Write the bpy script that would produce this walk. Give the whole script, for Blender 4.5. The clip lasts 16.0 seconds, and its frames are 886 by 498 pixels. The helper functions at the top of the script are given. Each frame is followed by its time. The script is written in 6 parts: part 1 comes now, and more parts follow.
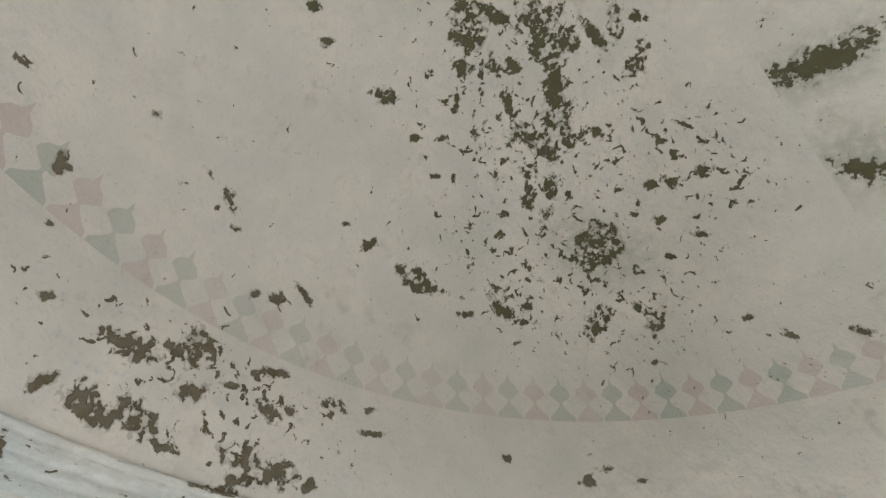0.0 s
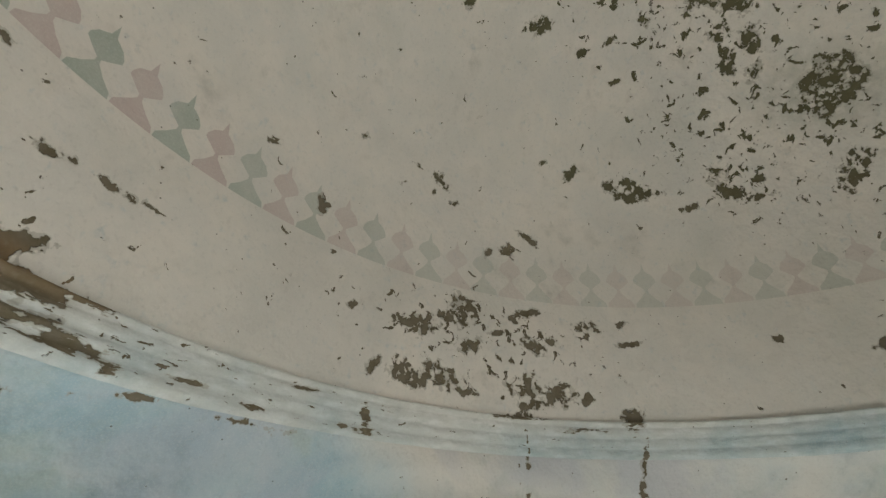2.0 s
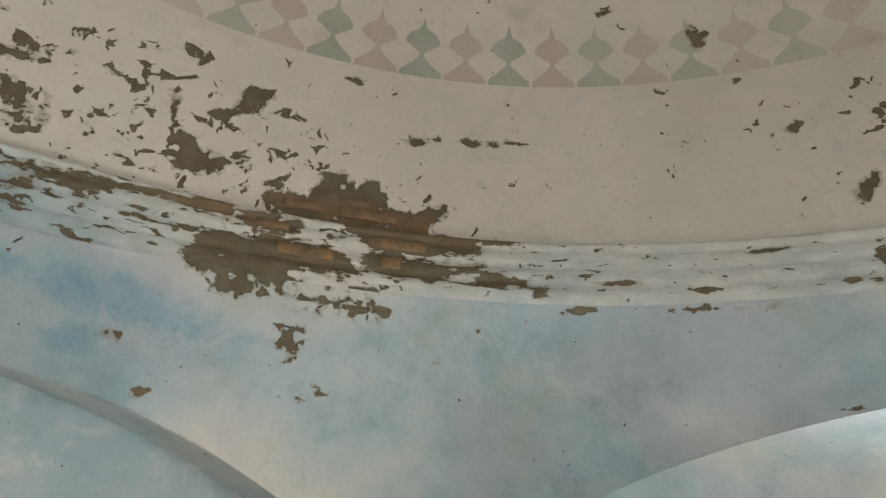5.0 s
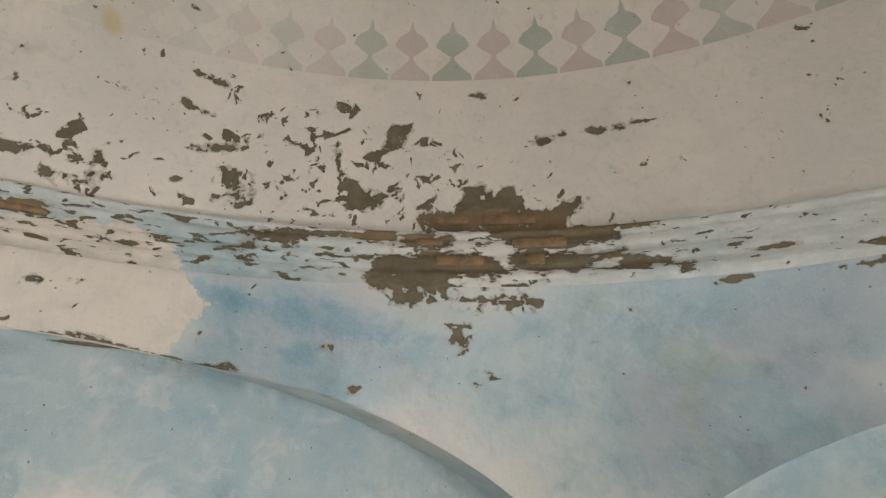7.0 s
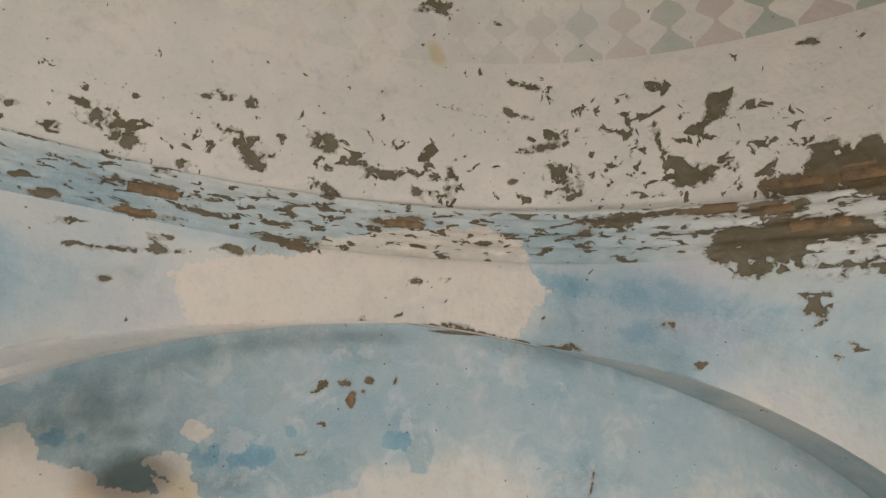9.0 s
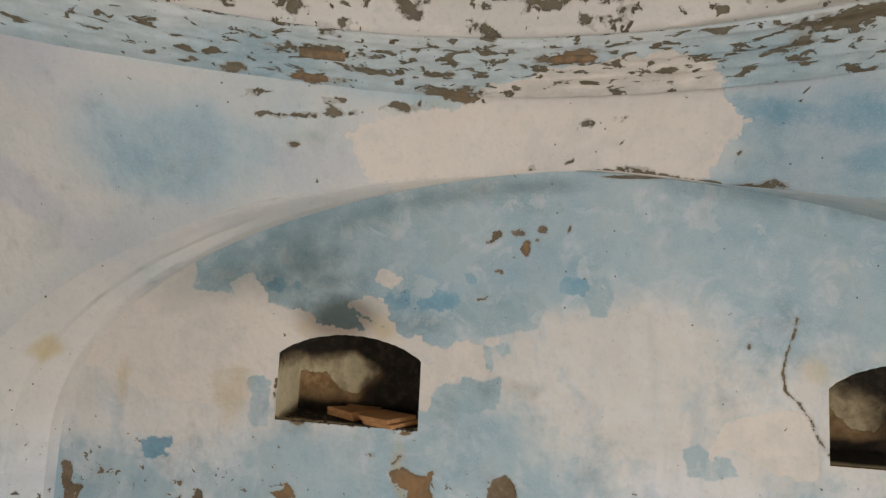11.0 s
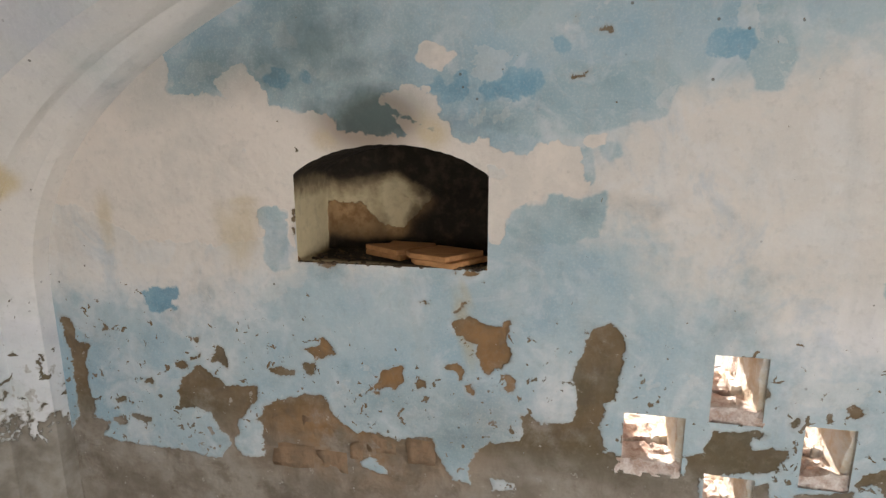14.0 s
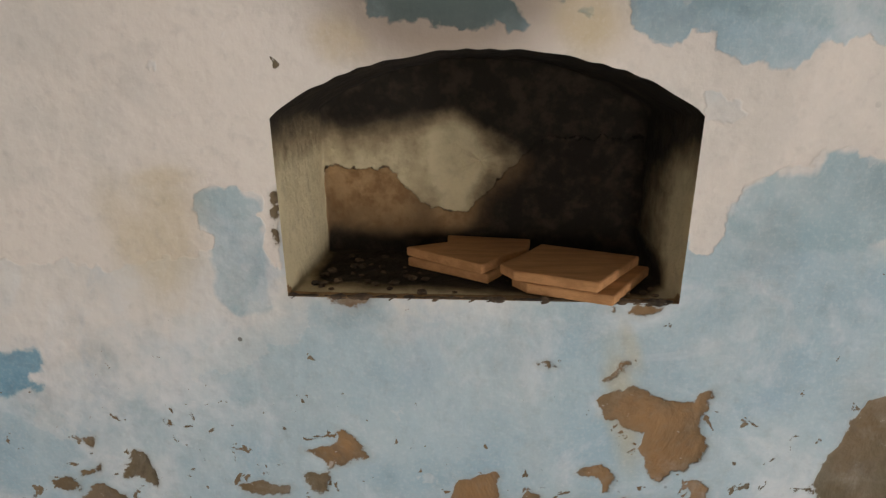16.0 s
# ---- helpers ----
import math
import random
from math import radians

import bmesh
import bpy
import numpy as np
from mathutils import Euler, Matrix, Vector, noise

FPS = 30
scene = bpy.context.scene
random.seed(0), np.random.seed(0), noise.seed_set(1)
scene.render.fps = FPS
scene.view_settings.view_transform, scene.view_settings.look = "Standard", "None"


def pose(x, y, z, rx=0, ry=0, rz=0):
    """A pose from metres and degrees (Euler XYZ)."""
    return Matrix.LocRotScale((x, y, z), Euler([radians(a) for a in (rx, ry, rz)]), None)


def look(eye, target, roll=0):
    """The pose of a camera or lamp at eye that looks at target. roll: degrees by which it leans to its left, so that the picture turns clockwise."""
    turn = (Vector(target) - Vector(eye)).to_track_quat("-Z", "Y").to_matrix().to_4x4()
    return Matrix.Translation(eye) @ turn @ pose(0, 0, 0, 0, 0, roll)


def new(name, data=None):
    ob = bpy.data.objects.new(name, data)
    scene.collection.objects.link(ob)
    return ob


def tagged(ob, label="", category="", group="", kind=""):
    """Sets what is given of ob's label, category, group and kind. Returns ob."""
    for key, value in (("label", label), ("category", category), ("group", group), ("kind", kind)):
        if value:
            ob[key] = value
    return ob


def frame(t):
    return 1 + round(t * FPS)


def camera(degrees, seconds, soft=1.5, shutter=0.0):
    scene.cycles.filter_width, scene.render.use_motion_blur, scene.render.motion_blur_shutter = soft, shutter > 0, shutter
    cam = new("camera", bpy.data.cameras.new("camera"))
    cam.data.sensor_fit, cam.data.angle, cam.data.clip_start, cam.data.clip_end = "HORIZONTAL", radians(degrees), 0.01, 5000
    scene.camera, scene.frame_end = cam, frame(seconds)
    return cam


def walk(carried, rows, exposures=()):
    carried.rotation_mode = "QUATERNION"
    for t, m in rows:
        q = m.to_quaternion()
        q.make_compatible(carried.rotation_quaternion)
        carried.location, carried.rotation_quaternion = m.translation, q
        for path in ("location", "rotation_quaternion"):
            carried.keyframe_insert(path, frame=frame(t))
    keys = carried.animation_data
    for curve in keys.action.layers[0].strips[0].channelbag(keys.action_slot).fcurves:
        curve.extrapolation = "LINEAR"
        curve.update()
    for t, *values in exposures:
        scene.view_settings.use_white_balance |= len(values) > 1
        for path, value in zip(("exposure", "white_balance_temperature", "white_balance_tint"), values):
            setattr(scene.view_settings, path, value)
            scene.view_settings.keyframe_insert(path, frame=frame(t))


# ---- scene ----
cam = camera(80.9, 16.0, soft=1.4)
UNIT = 0.78                  # metres to one unit of the plan below
PATH = [
    (0, (0.138, 0.020, 1.584), (1.070, -1.077, 2.972), -2.0),
    (0.5, (-0.026, 0.011, 1.579), (1.070, -0.989, 2.920), -1.7),
    (1, (-0.088, 0.075, 1.588), (1.163, -0.796, 2.884), -1.7),
    (1.5, (-0.069, 0.189, 1.591), (1.323, -0.545, 2.826), -2.1),
    (2, (-0.077, 0.251, 1.572), (1.455, -0.325, 2.721), -1.7),
    (2.5, (-0.118, 0.281, 1.561), (1.537, -0.140, 2.601), -1.2),
    (3, (-0.137, 0.255, 1.528), (1.596, 0.103, 2.514), -0.1),
    (3.5, (-0.065, 0.114, 1.573), (1.688, 0.311, 2.517), 0.9),
    (4, (0.075, -0.213, 1.561), (1.722, 0.461, 2.473), 3.3),
    (4.5, (0.274, -0.171, 1.525), (1.775, 0.794, 2.427), 2.8),
    (4.7, (0.375, -0.156, 1.531), (1.813, 0.895, 2.440), 2.9),
    (6.8, (0.298, -0.419, 1.588), (1.266, 1.151, 2.360), 1.7),
    (7, (0.258, -0.425, 1.588), (1.177, 1.179, 2.351), 1.9),
    (7.5, (0.104, -0.386, 1.590), (0.889, 1.297, 2.335), 2.1),
    (8, (-0.084, -0.353, 1.588), (0.535, 1.403, 2.319), 2.3),
    (8.5, (-0.258, -0.334, 1.569), (0.186, 1.479, 2.287), 2.7),
    (9, (-0.410, -0.308, 1.536), (-0.145, 1.559, 2.201), 3.2),
    (9.5, (-0.481, -0.268, 1.486), (-0.398, 1.647, 2.058), 3.4),
    (9.7, (-0.495, -0.270, 1.472), (-0.483, 1.661, 1.994), 3.4),
    (11.8, (-0.534, -0.169, 1.365), (-0.838, 1.808, 1.353), 2.4),
    (12, (-0.549, -0.158, 1.347), (-0.858, 1.817, 1.292), 2.3),
    (12.5, (-0.567, -0.110, 1.291), (-0.890, 1.858, 1.139), 2.0),
    (13, (-0.583, -0.070, 1.270), (-0.921, 1.887, 1.028), 1.5),
    (13.5, (-0.637, 0.125, 1.238), (-1.001, 2.065, 0.913), 0.8),
    (14, (-0.708, 0.538, 1.186), (-1.114, 2.459, 0.804), -0.1),
    (14.5, (-0.809, 0.812, 1.250), (-1.204, 2.716, 0.784), -0.8),
    (15, (-1.020, 1.050, 1.229), (-1.352, 2.949, 0.697), -1.1),
    (15.5, (-1.220, 1.270, 1.174), (-1.451, 3.175, 0.611), -1.0),
    (16, (-1.282, 1.413, 1.142), (-1.419, 3.316, 0.543), -0.5),
]
EXPOSURES = [(t, v + 1.75, kelvin, tint) for t, v, kelvin, tint in (
    (0, 0.1, 6200, 9), (2.0, -0.3, 6500, 5.5), (2.5, -1.06, 6800, 3.5), (3.0, -1.38, 6850, 5), (3.5, -1.55, 6850, 7), (3.9, -1.55, 6850, 9), (4.3, -1.32, 6950, 10),
    (4.5, -0.94, 6950, 10), (4.7, -0.46, 6900, 10), (7.0, -0.26, 6740, 12.5), (9.5, -0.34, 6720, 13.5), (12, -0.34, 6540, 14.5), (16, -0.26, 6600, 16))]
walk(cam, [(t, look(Vector(eye) * UNIT, Vector(target) * UNIT, roll)) for t, eye, target, roll in PATH], EXPOSURES)

# ---- light ----
world = bpy.data.worlds.new("sky")
world.use_nodes = True
scene.world = world
wn = world.node_tree.nodes
sky = wn.new("ShaderNodeTexSky")
sky.sky_type, sky.sun_disc = "NISHITA", False
sky.sun_elevation, sky.sun_rotation = radians(24.0), radians(-15)
world.node_tree.links.new(sky.outputs[0], wn["Background"].inputs[0])
wn["Background"].inputs[1].default_value = 0.15


def sun_lamp():
    data = bpy.data.lights.new("sun", "SUN")
    data.energy, data.angle, data.color = 5.0, radians(0.5), (1.0, 0.95, 0.87)
    ob = new("sun", data)
    ob.matrix_world = look((-2.4, 9.0, 4.15), (0, 0, 0))


sun_lamp()


def opening_lamp(name, m, width, height, power, color):
    data = bpy.data.lights.new(name, "AREA")
    data.shape, data.size, data.size_y, data.energy, data.color = "RECTANGLE", width * UNIT, height * UNIT, power * UNIT ** 2, color
    ob = new(name, data)
    ob.matrix_world = m
    ob.location *= UNIT


# ---- plan ----
CX, CY = -0.5, -1.3          # centre of the chamber
H = 3.40                     # half width between the pier faces
DEEP = 3.60                  # distance from the centre to the back of each arched recess
OUT = 4.25                   # outer face of the walls
FLOOR = -0.62
CORNICE = 2.36               # underside of the moulding
ARCH_Z, ARCH_A, ARCH_TOP = 0.55, 2.60, 2.04
R_LOW, R_DOME, Z_DOME, B_DOME = 3.38, 3.25, 3.30, 2.55
opening_lamp("east_doorway_light", pose(4.50, -1.0, 0.30, 64, 0, 90), 1.2, 1.5, 112, (0.975, 0.985, 0.975))
# fill lamps, added at unseen openings to brighten dome and walls
opening_lamp("south_fill_light", pose(-0.6, -5.42, 0.50, 94, 0, 0), 1.6, 2.0, 44, (1.0, 0.985, 0.955))
opening_lamp("west_fill_light", pose(-4.62, -1.3, 0.55, 112, 0, -90), 1.2, 2.0, 4, (1.0, 0.985, 0.955))
# ---- materials ----


class Graph:
    """A small writer of node trees: every method adds a node and gives back its output."""

    def __init__(self, name):
        self.material = bpy.data.materials.new(name)
        self.material.use_nodes = True
        self.tree = self.material.node_tree
        self.tree.nodes.clear()
        self.out = self.tree.nodes.new("ShaderNodeOutputMaterial")

    def put(self, socket, value):
        if hasattr(value, "is_linked"):
            self.tree.links.new(value, socket)
        elif isinstance(value, (tuple, list)) and len(value) == 3 and socket.type == "RGBA":
            socket.default_value = (*value, 1)
        else:
            socket.default_value = value

    def math(self, op, *values, clamp=False):
        node = self.tree.nodes.new("ShaderNodeMath")
        node.operation, node.use_clamp = op, clamp
        for i, value in enumerate(values):
            self.put(node.inputs[i], value)
        return node.outputs[0]

    def add(self, a, b):
        return self.math("ADD", a, b)

    def sub(self, a, b):
        return self.math("SUBTRACT", a, b)

    def mul(self, a, b):
        return self.math("MULTIPLY", a, b)

    def step(self, value, low, high, a=0.0, b=1.0):
        node = self.tree.nodes.new("ShaderNodeMapRange")
        node.interpolation_type = "SMOOTHSTEP"
        for i, v in enumerate((value, low, high, a, b)):
            self.put(node.inputs[i], v)
        return node.outputs[0]

    def mix(self, factor, a, b, blend="MIX"):
        node = self.tree.nodes.new("ShaderNodeMix")
        node.data_type, node.blend_type = "RGBA", blend
        self.put(node.inputs[0], factor), self.put(node.inputs[6], a), self.put(node.inputs[7], b)
        return node.outputs[2]

    def attribute(self, name):
        node = self.tree.nodes.new("ShaderNodeAttribute")
        node.attribute_name = name
        return node.outputs["Fac"]

    def position(self):
        """Place in units of the plan."""
        return self.stretched(self.tree.nodes.new("ShaderNodeNewGeometry").outputs["Position"], (1 / UNIT, 1 / UNIT, 1 / UNIT))

    def random(self):
        return self.tree.nodes.new("ShaderNodeObjectInfo").outputs["Random"]

    def stretched(self, vector, scale):
        node = self.tree.nodes.new("ShaderNodeMapping")
        self.put(node.inputs[0], vector)
        node.inputs[3].default_value = scale
        return node.outputs[0]

    def noise(self, vector, scale, detail=4.0, rough=0.55, distortion=0.0):
        node = self.tree.nodes.new("ShaderNodeTexNoise")
        self.put(node.inputs["Vector"], vector)
        node.inputs["Scale"].default_value, node.inputs["Detail"].default_value = scale, detail
        node.inputs["Roughness"].default_value, node.inputs["Distortion"].default_value = rough, distortion
        return node.outputs[0]

    def cells(self, vector, scale):
        node = self.tree.nodes.new("ShaderNodeTexVoronoi")
        self.put(node.inputs["Vector"], vector)
        node.inputs["Scale"].default_value = scale
        return node.outputs[0]

    def ramp(self, value, stops):
        node = self.tree.nodes.new("ShaderNodeValToRGB")
        self.put(node.inputs[0], value)
        items = node.color_ramp.elements
        while len(items) < len(stops):
            items.new(0.5)
        for item, (at, v) in zip(items, stops):
            item.position = at
            item.color = (v, v, v, 1) if isinstance(v, float) else (*v, 1)
        return node.outputs[0]

    def bump(self, height, strength, distance, normal=None):
        node = self.tree.nodes.new("ShaderNodeBump")
        node.inputs["Strength"].default_value, node.inputs["Distance"].default_value = strength, distance
        self.put(node.inputs["Height"], height)
        if normal is not None:
            self.put(node.inputs["Normal"], normal)
        return node.outputs[0]

    def finish(self, color, rough=0.9, normal=None, specular=0.25):
        node = self.tree.nodes.new("ShaderNodeBsdfPrincipled")
        self.put(node.inputs["Base Color"], color), self.put(node.inputs["Roughness"], rough)
        node.inputs["Specular IOR Level"].default_value = specular
        if normal is not None:
            self.put(node.inputs["Normal"], normal)
        self.tree.links.new(node.outputs[0], self.out.inputs[0])
        return self.material


CREAM, BEIGE = (0.69, 0.635, 0.57), (0.63, 0.595, 0.545)
PALE_BLUE, MID_BLUE, DEEP_BLUE = (0.425, 0.52, 0.55), (0.265, 0.405, 0.48), (0.135, 0.30, 0.40)
MORTAR, EARTH = (0.132, 0.109, 0.068), (0.235, 0.13, 0.056)


def plaster(name, crisp=False, band=False, streaked=False):
    """Limewash over plaster: the attributes say where the wash is blue, fresh, flaked to the mortar, sooty or yellowed.
    crisp: blue and cream meet in hard edges; streaked: losses run along the moulding."""
    g = Graph(name)
    p = q = g.position()
    if streaked:
        split = g.tree.nodes.new("ShaderNodeSeparateXYZ")
        g.put(split.inputs[0], p)
        x, y, z = split.outputs
        join = g.tree.nodes.new("ShaderNodeCombineXYZ")
        g.put(join.inputs[0], g.mul(g.math("ARCTAN2", g.sub(x, CX), g.sub(y, CY)), 2.7))
        g.put(join.inputs[1], g.mul(z, 2.6))
        q = join.outputs[0]
    broad, patchy = g.noise(p, 0.9, 3), g.noise(p, 3.2, 5, 0.6)
    edge, fine = g.noise(q, 11.0, 4, 0.55), g.noise(p, 42.0, 5, 0.6)
    middle = g.noise(q, 23.0, 2.5, 0.5, 0.5)
    ragged = g.add(g.mul(g.sub(edge, 0.5), 1.1), g.add(g.mul(g.sub(middle, 0.5), 1.15), g.mul(g.sub(fine, 0.5), 0.38)))
    # wash: cream under blue
    base = g.mix(g.step(patchy, 0.36, 0.66), BEIGE, CREAM)
    base = g.mix(g.mul(g.step(broad, 0.42, 0.66), 0.45), base, (0.56, 0.535, 0.49))
    base = g.mix(g.mul(g.step(g.noise(p, 1.7, 6, 0.65), 0.5, 0.7), 0.22), base, (0.47, 0.455, 0.42))
    blue = g.attribute("blue")
    soft = g.add(blue, g.add(g.mul(g.sub(patchy, 0.5), 0.42), g.mul(g.sub(broad, 0.5), 0.9)))
    if crisp:
        soft = g.add(soft, g.mul(ragged, 0.18))
    tone = g.add(g.add(g.mul(edge, 0.22), g.add(g.mul(patchy, 0.38), g.mul(broad, 0.4))), g.mul(g.sub(blue, 0.6), 0.30))
    if not band and not streaked:       # whiter wash on the lower wall, partly standing in for stronger light there
        split = g.tree.nodes.new("ShaderNodeSeparateXYZ")
        g.put(split.inputs[0], p)
        level = g.add(split.outputs[2], g.mul(g.sub(patchy, 0.5), 0.5))
        base = g.mix(g.step(level, 0.80, 0.45, 0.0, 0.75), base, (0.74, 0.735, 0.745))
    hue = g.mix(g.step(tone, 0.42, 0.66), (0.375, 0.475, 0.505) if crisp else PALE_BLUE, (0.235, 0.38, 0.46) if crisp else MID_BLUE)
    if streaked:
        base = g.mix(0.6, base, (0.72, 0.72, 0.70))
    low, high = (0.24, 0.54) if crisp else (0.15, 0.75)
    base = g.mix(g.step(soft, low, high, 0.0, 0.9), base, hue)
    if crisp:       # older coats of wash, broken off in sheets
        sheet = g.add(g.attribute("sheet"), g.mul(ragged, 0.22))
        coat = g.mix(g.step(g.add(g.mul(edge, 0.4), g.mul(patchy, 0.6)), 0.35, 0.65), (0.365, 0.455, 0.475), (0.265, 0.385, 0.425))
        base = g.mix(g.step(sheet, 0.25, 0.36, 0.0, 0.88), base, coat)
        base = g.mix(g.step(g.noise(p, 3.9, 6, 0.6, 0.3), 0.60, 0.61, 0.0, 0.28), base, (0.66, 0.645, 0.60))
        base = g.mix(g.step(g.noise(p, 4.6, 7, 0.66, 0.8), 0.49, 0.67, 0.0, 0.42), base, (0.66, 0.665, 0.655))
        base = g.mix(g.step(g.noise(g.stretched(p, (1.3, 1.3, 1.0)), 3.1, 7, 0.68, 0.6), 0.52, 0.66, 0.0, 0.38), base, (0.33, 0.43, 0.50))
        base = g.mix(g.step(g.noise(g.stretched(p, (1.0, 1.0, 0.3)), 9.0, 5, 0.6), 0.5, 0.75, 0.0, 0.3), base, (0.40, 0.42, 0.41))
    elif not band and not streaked:  # violet and grey bloom in the old wash
        base = g.mix(g.step(g.noise(p, 1.3, 4, 0.5, 0.6), 0.50, 0.66, 0.0, 0.45), base, (0.42, 0.435, 0.50))
        base = g.mix(g.step(g.noise(p, 2.1, 5, 0.6, 0.4), 0.56, 0.70, 0.0, 0.45), base, (0.36, 0.42, 0.38))
    if band:
        base = g.mix(g.step(g.noise(p, 1.1, 5, 0.6, 0.5), 0.50, 0.68, 0.0, 0.35), base, (0.51, 0.505, 0.455))
    sharp = g.add(g.attribute("deep"), g.mul(ragged, 0.42 if crisp else 0.5))
    base = g.mix(g.step(sharp, 0.24, 0.36, 0.0, 0.92) if crisp else g.step(sharp, 0.05, 0.50, 0.0, 0.75), base, g.mix(g.step(patchy, 0.3, 0.7), MID_BLUE, DEEP_BLUE))
    soot_shade = g.add(g.attribute("soot_shade"), g.add(g.mul(g.sub(patchy, 0.5), 1.3), g.mul(g.sub(g.noise(p, 7.5, 5, 0.6, 0.5), 0.5), 0.7)))
    smoked = g.step(soot_shade, 0.05, 0.95, 0.0, 0.93)
    base = g.mix(smoked, base, (0.06, 0.075, 0.066))
    bare = g.add(g.attribute("bare"), g.mul(ragged, 0.38 if crisp else 0.6))
    bare = g.step(bare, 0.27, 0.33)
    fresh = g.mix(patchy, CREAM, (0.69, 0.61, 0.53))
    fresh = g.mix(g.mul(g.step(g.add(g.mul(edge, 0.4), g.mul(broad, 0.6)), 0.45, 0.6), 0.5), fresh, (0.55, 0.52, 0.47))
    fresh = g.mix(g.step(g.attribute("soot_shade"), 0.05, 0.9, 0.0, 0.75), fresh, (0.20, 0.135, 0.09))
    base = g.mix(bare, base, fresh)
    stain = g.add(g.attribute("yellow"), g.mul(g.sub(edge, 0.5), 0.5))
    base = g.mix(g.step(stain, 0.2, 0.9, 0.0, 0.6), base, (0.50, 0.37, 0.14))
    # the green layer turns the wash darker and greener
    greened = g.mul(g.attribute("green"), g.step(patchy if crisp else edge, 0.25, 0.6))
    base = g.mix(g.mul(greened, 0.7), base, (0.13, 0.185, 0.18) if crisp else (0.17, 0.19, 0.13))
    if band:
        base = painted_band(g, p, base, patchy, edge)
    base = g.mix(g.mul(g.step(fine, 0.52, 0.74), g.step(smoked, 0.0, 0.7, 0.16, 0.03)), base, (0.27, 0.26, 0.235))
    base = g.mix(g.mul(g.step(g.noise(p, 120.0, 3, 0.6), 0.45, 0.75), g.step(smoked, 0.0, 0.7, 0.14, 0.01)), base, (0.80, 0.77, 0.72))
    pits = g.mul(g.step(g.cells(p, 13.0), 0.075, 0.05), g.step(g.noise(p, 1.9, 2), 0.50, 0.56))
    base = g.mix(g.mul(pits, 0.8), base, (0.11, 0.10, 0.08))
    # loss of the wash down to mortar, to grey render at the foot, and to earth and brick where it is deepest
    flake = g.add(g.attribute("flake"), g.mul(ragged, 0.85))
    if crisp:   # firm, notched outlines
        flake = g.add(g.attribute("flake"), g.mul(g.sub(g.noise(p, 70.0, 3, 0.6), 0.5), 0.30))
    freckle = g.sub(g.add(g.mul(g.attribute("freckle"), 0.55), g.mul(g.noise(q, 26.0 if crisp else 13.0, 4, 0.58, 0.6), 1.0)), 0.79)
    lost = g.math("MAXIMUM", g.step(flake, 0.30, 0.36), g.step(freckle, 0.0, 0.02))
    ground = g.mix(g.step(edge, 0.40, 0.68), MORTAR, (0.165, 0.14, 0.10))
    ground = g.mix(g.attribute("coat"), ground, g.mix(g.step(g.add(g.mul(patchy, 0.5), g.mul(edge, 0.5)), 0.36, 0.62), (0.21, 0.175, 0.135) if crisp else (0.20, 0.175, 0.14), (0.34, 0.30, 0.25) if crisp else (0.36, 0.33, 0.285)))
    ground = g.mix(g.mul(g.attribute("earth"), g.step(patchy, 0.3, 0.55)), ground, g.mix(edge, EARTH, (0.335, 0.195, 0.092)))
    ground = g.mix(g.mul(g.step(fine, 0.5, 0.72), 0.28), ground, (0.26, 0.22, 0.165))
    if crisp:   # lumpy render with dark crevices and pale lime specks
        lumps = g.noise(p, 7.0, 7, 0.68, 0.4)
        ground = g.mix(g.step(lumps, 0.50, 0.66, 0.0, 0.55), ground, (0.13, 0.10, 0.07))
        ground = g.mix(g.step(g.noise(p, 4.0, 6, 0.7), 0.50, 0.70, 0.0, 0.5), ground, (0.40, 0.37, 0.33))
        ground = g.mix(g.step(g.noise(p, 30.0, 4, 0.6), 0.66, 0.70, 0.0, 0.5), ground, (0.55, 0.52, 0.47))
    if band:    # algae on the upper shell
        split = g.tree.nodes.new("ShaderNodeSeparateXYZ")
        g.put(split.inputs[0], p)
        ground = g.mix(g.step(split.outputs[2], 3.7, 4.5, 0.0, 0.75), ground, (0.095, 0.092, 0.046))
    base = g.mix(g.step(flake, 0.12, 0.32, 0.0, 0.22), base, (0.36, 0.32, 0.26))
    if not crisp:   # wash worn thin round the losses
        thin = g.add(flake, g.mul(g.sub(g.noise(p, 8.0, 5, 0.6, 0.4), 0.5), 0.9))
        base = g.mix(g.step(thin, 0.22, 0.27, 0.0, 0.48), base, (0.33, 0.305, 0.25))
    color = g.mix(lost, base, ground)
    height = g.sub(g.add(g.mul(edge, 0.35), g.mul(fine, 0.22)), g.mul(lost, 1.0))
    height = g.sub(height, g.mul(bare, 0.12))
    if crisp:
        height = g.add(height, g.mul(g.mul(lost, lumps), 1.6))
    normal = g.bump(height, 0.9, 0.010)
    normal = g.bump(g.noise(p, 3.0, 4), 0.5, 0.06, normal)
    return g.finish(color, g.step(lost, 0, 1, 0.82, 0.97), normal)


BAND_LOW, BAND_HIGH, MOTIFS = 3.375, 3.74, 96
BAND_PHASE = 1.427


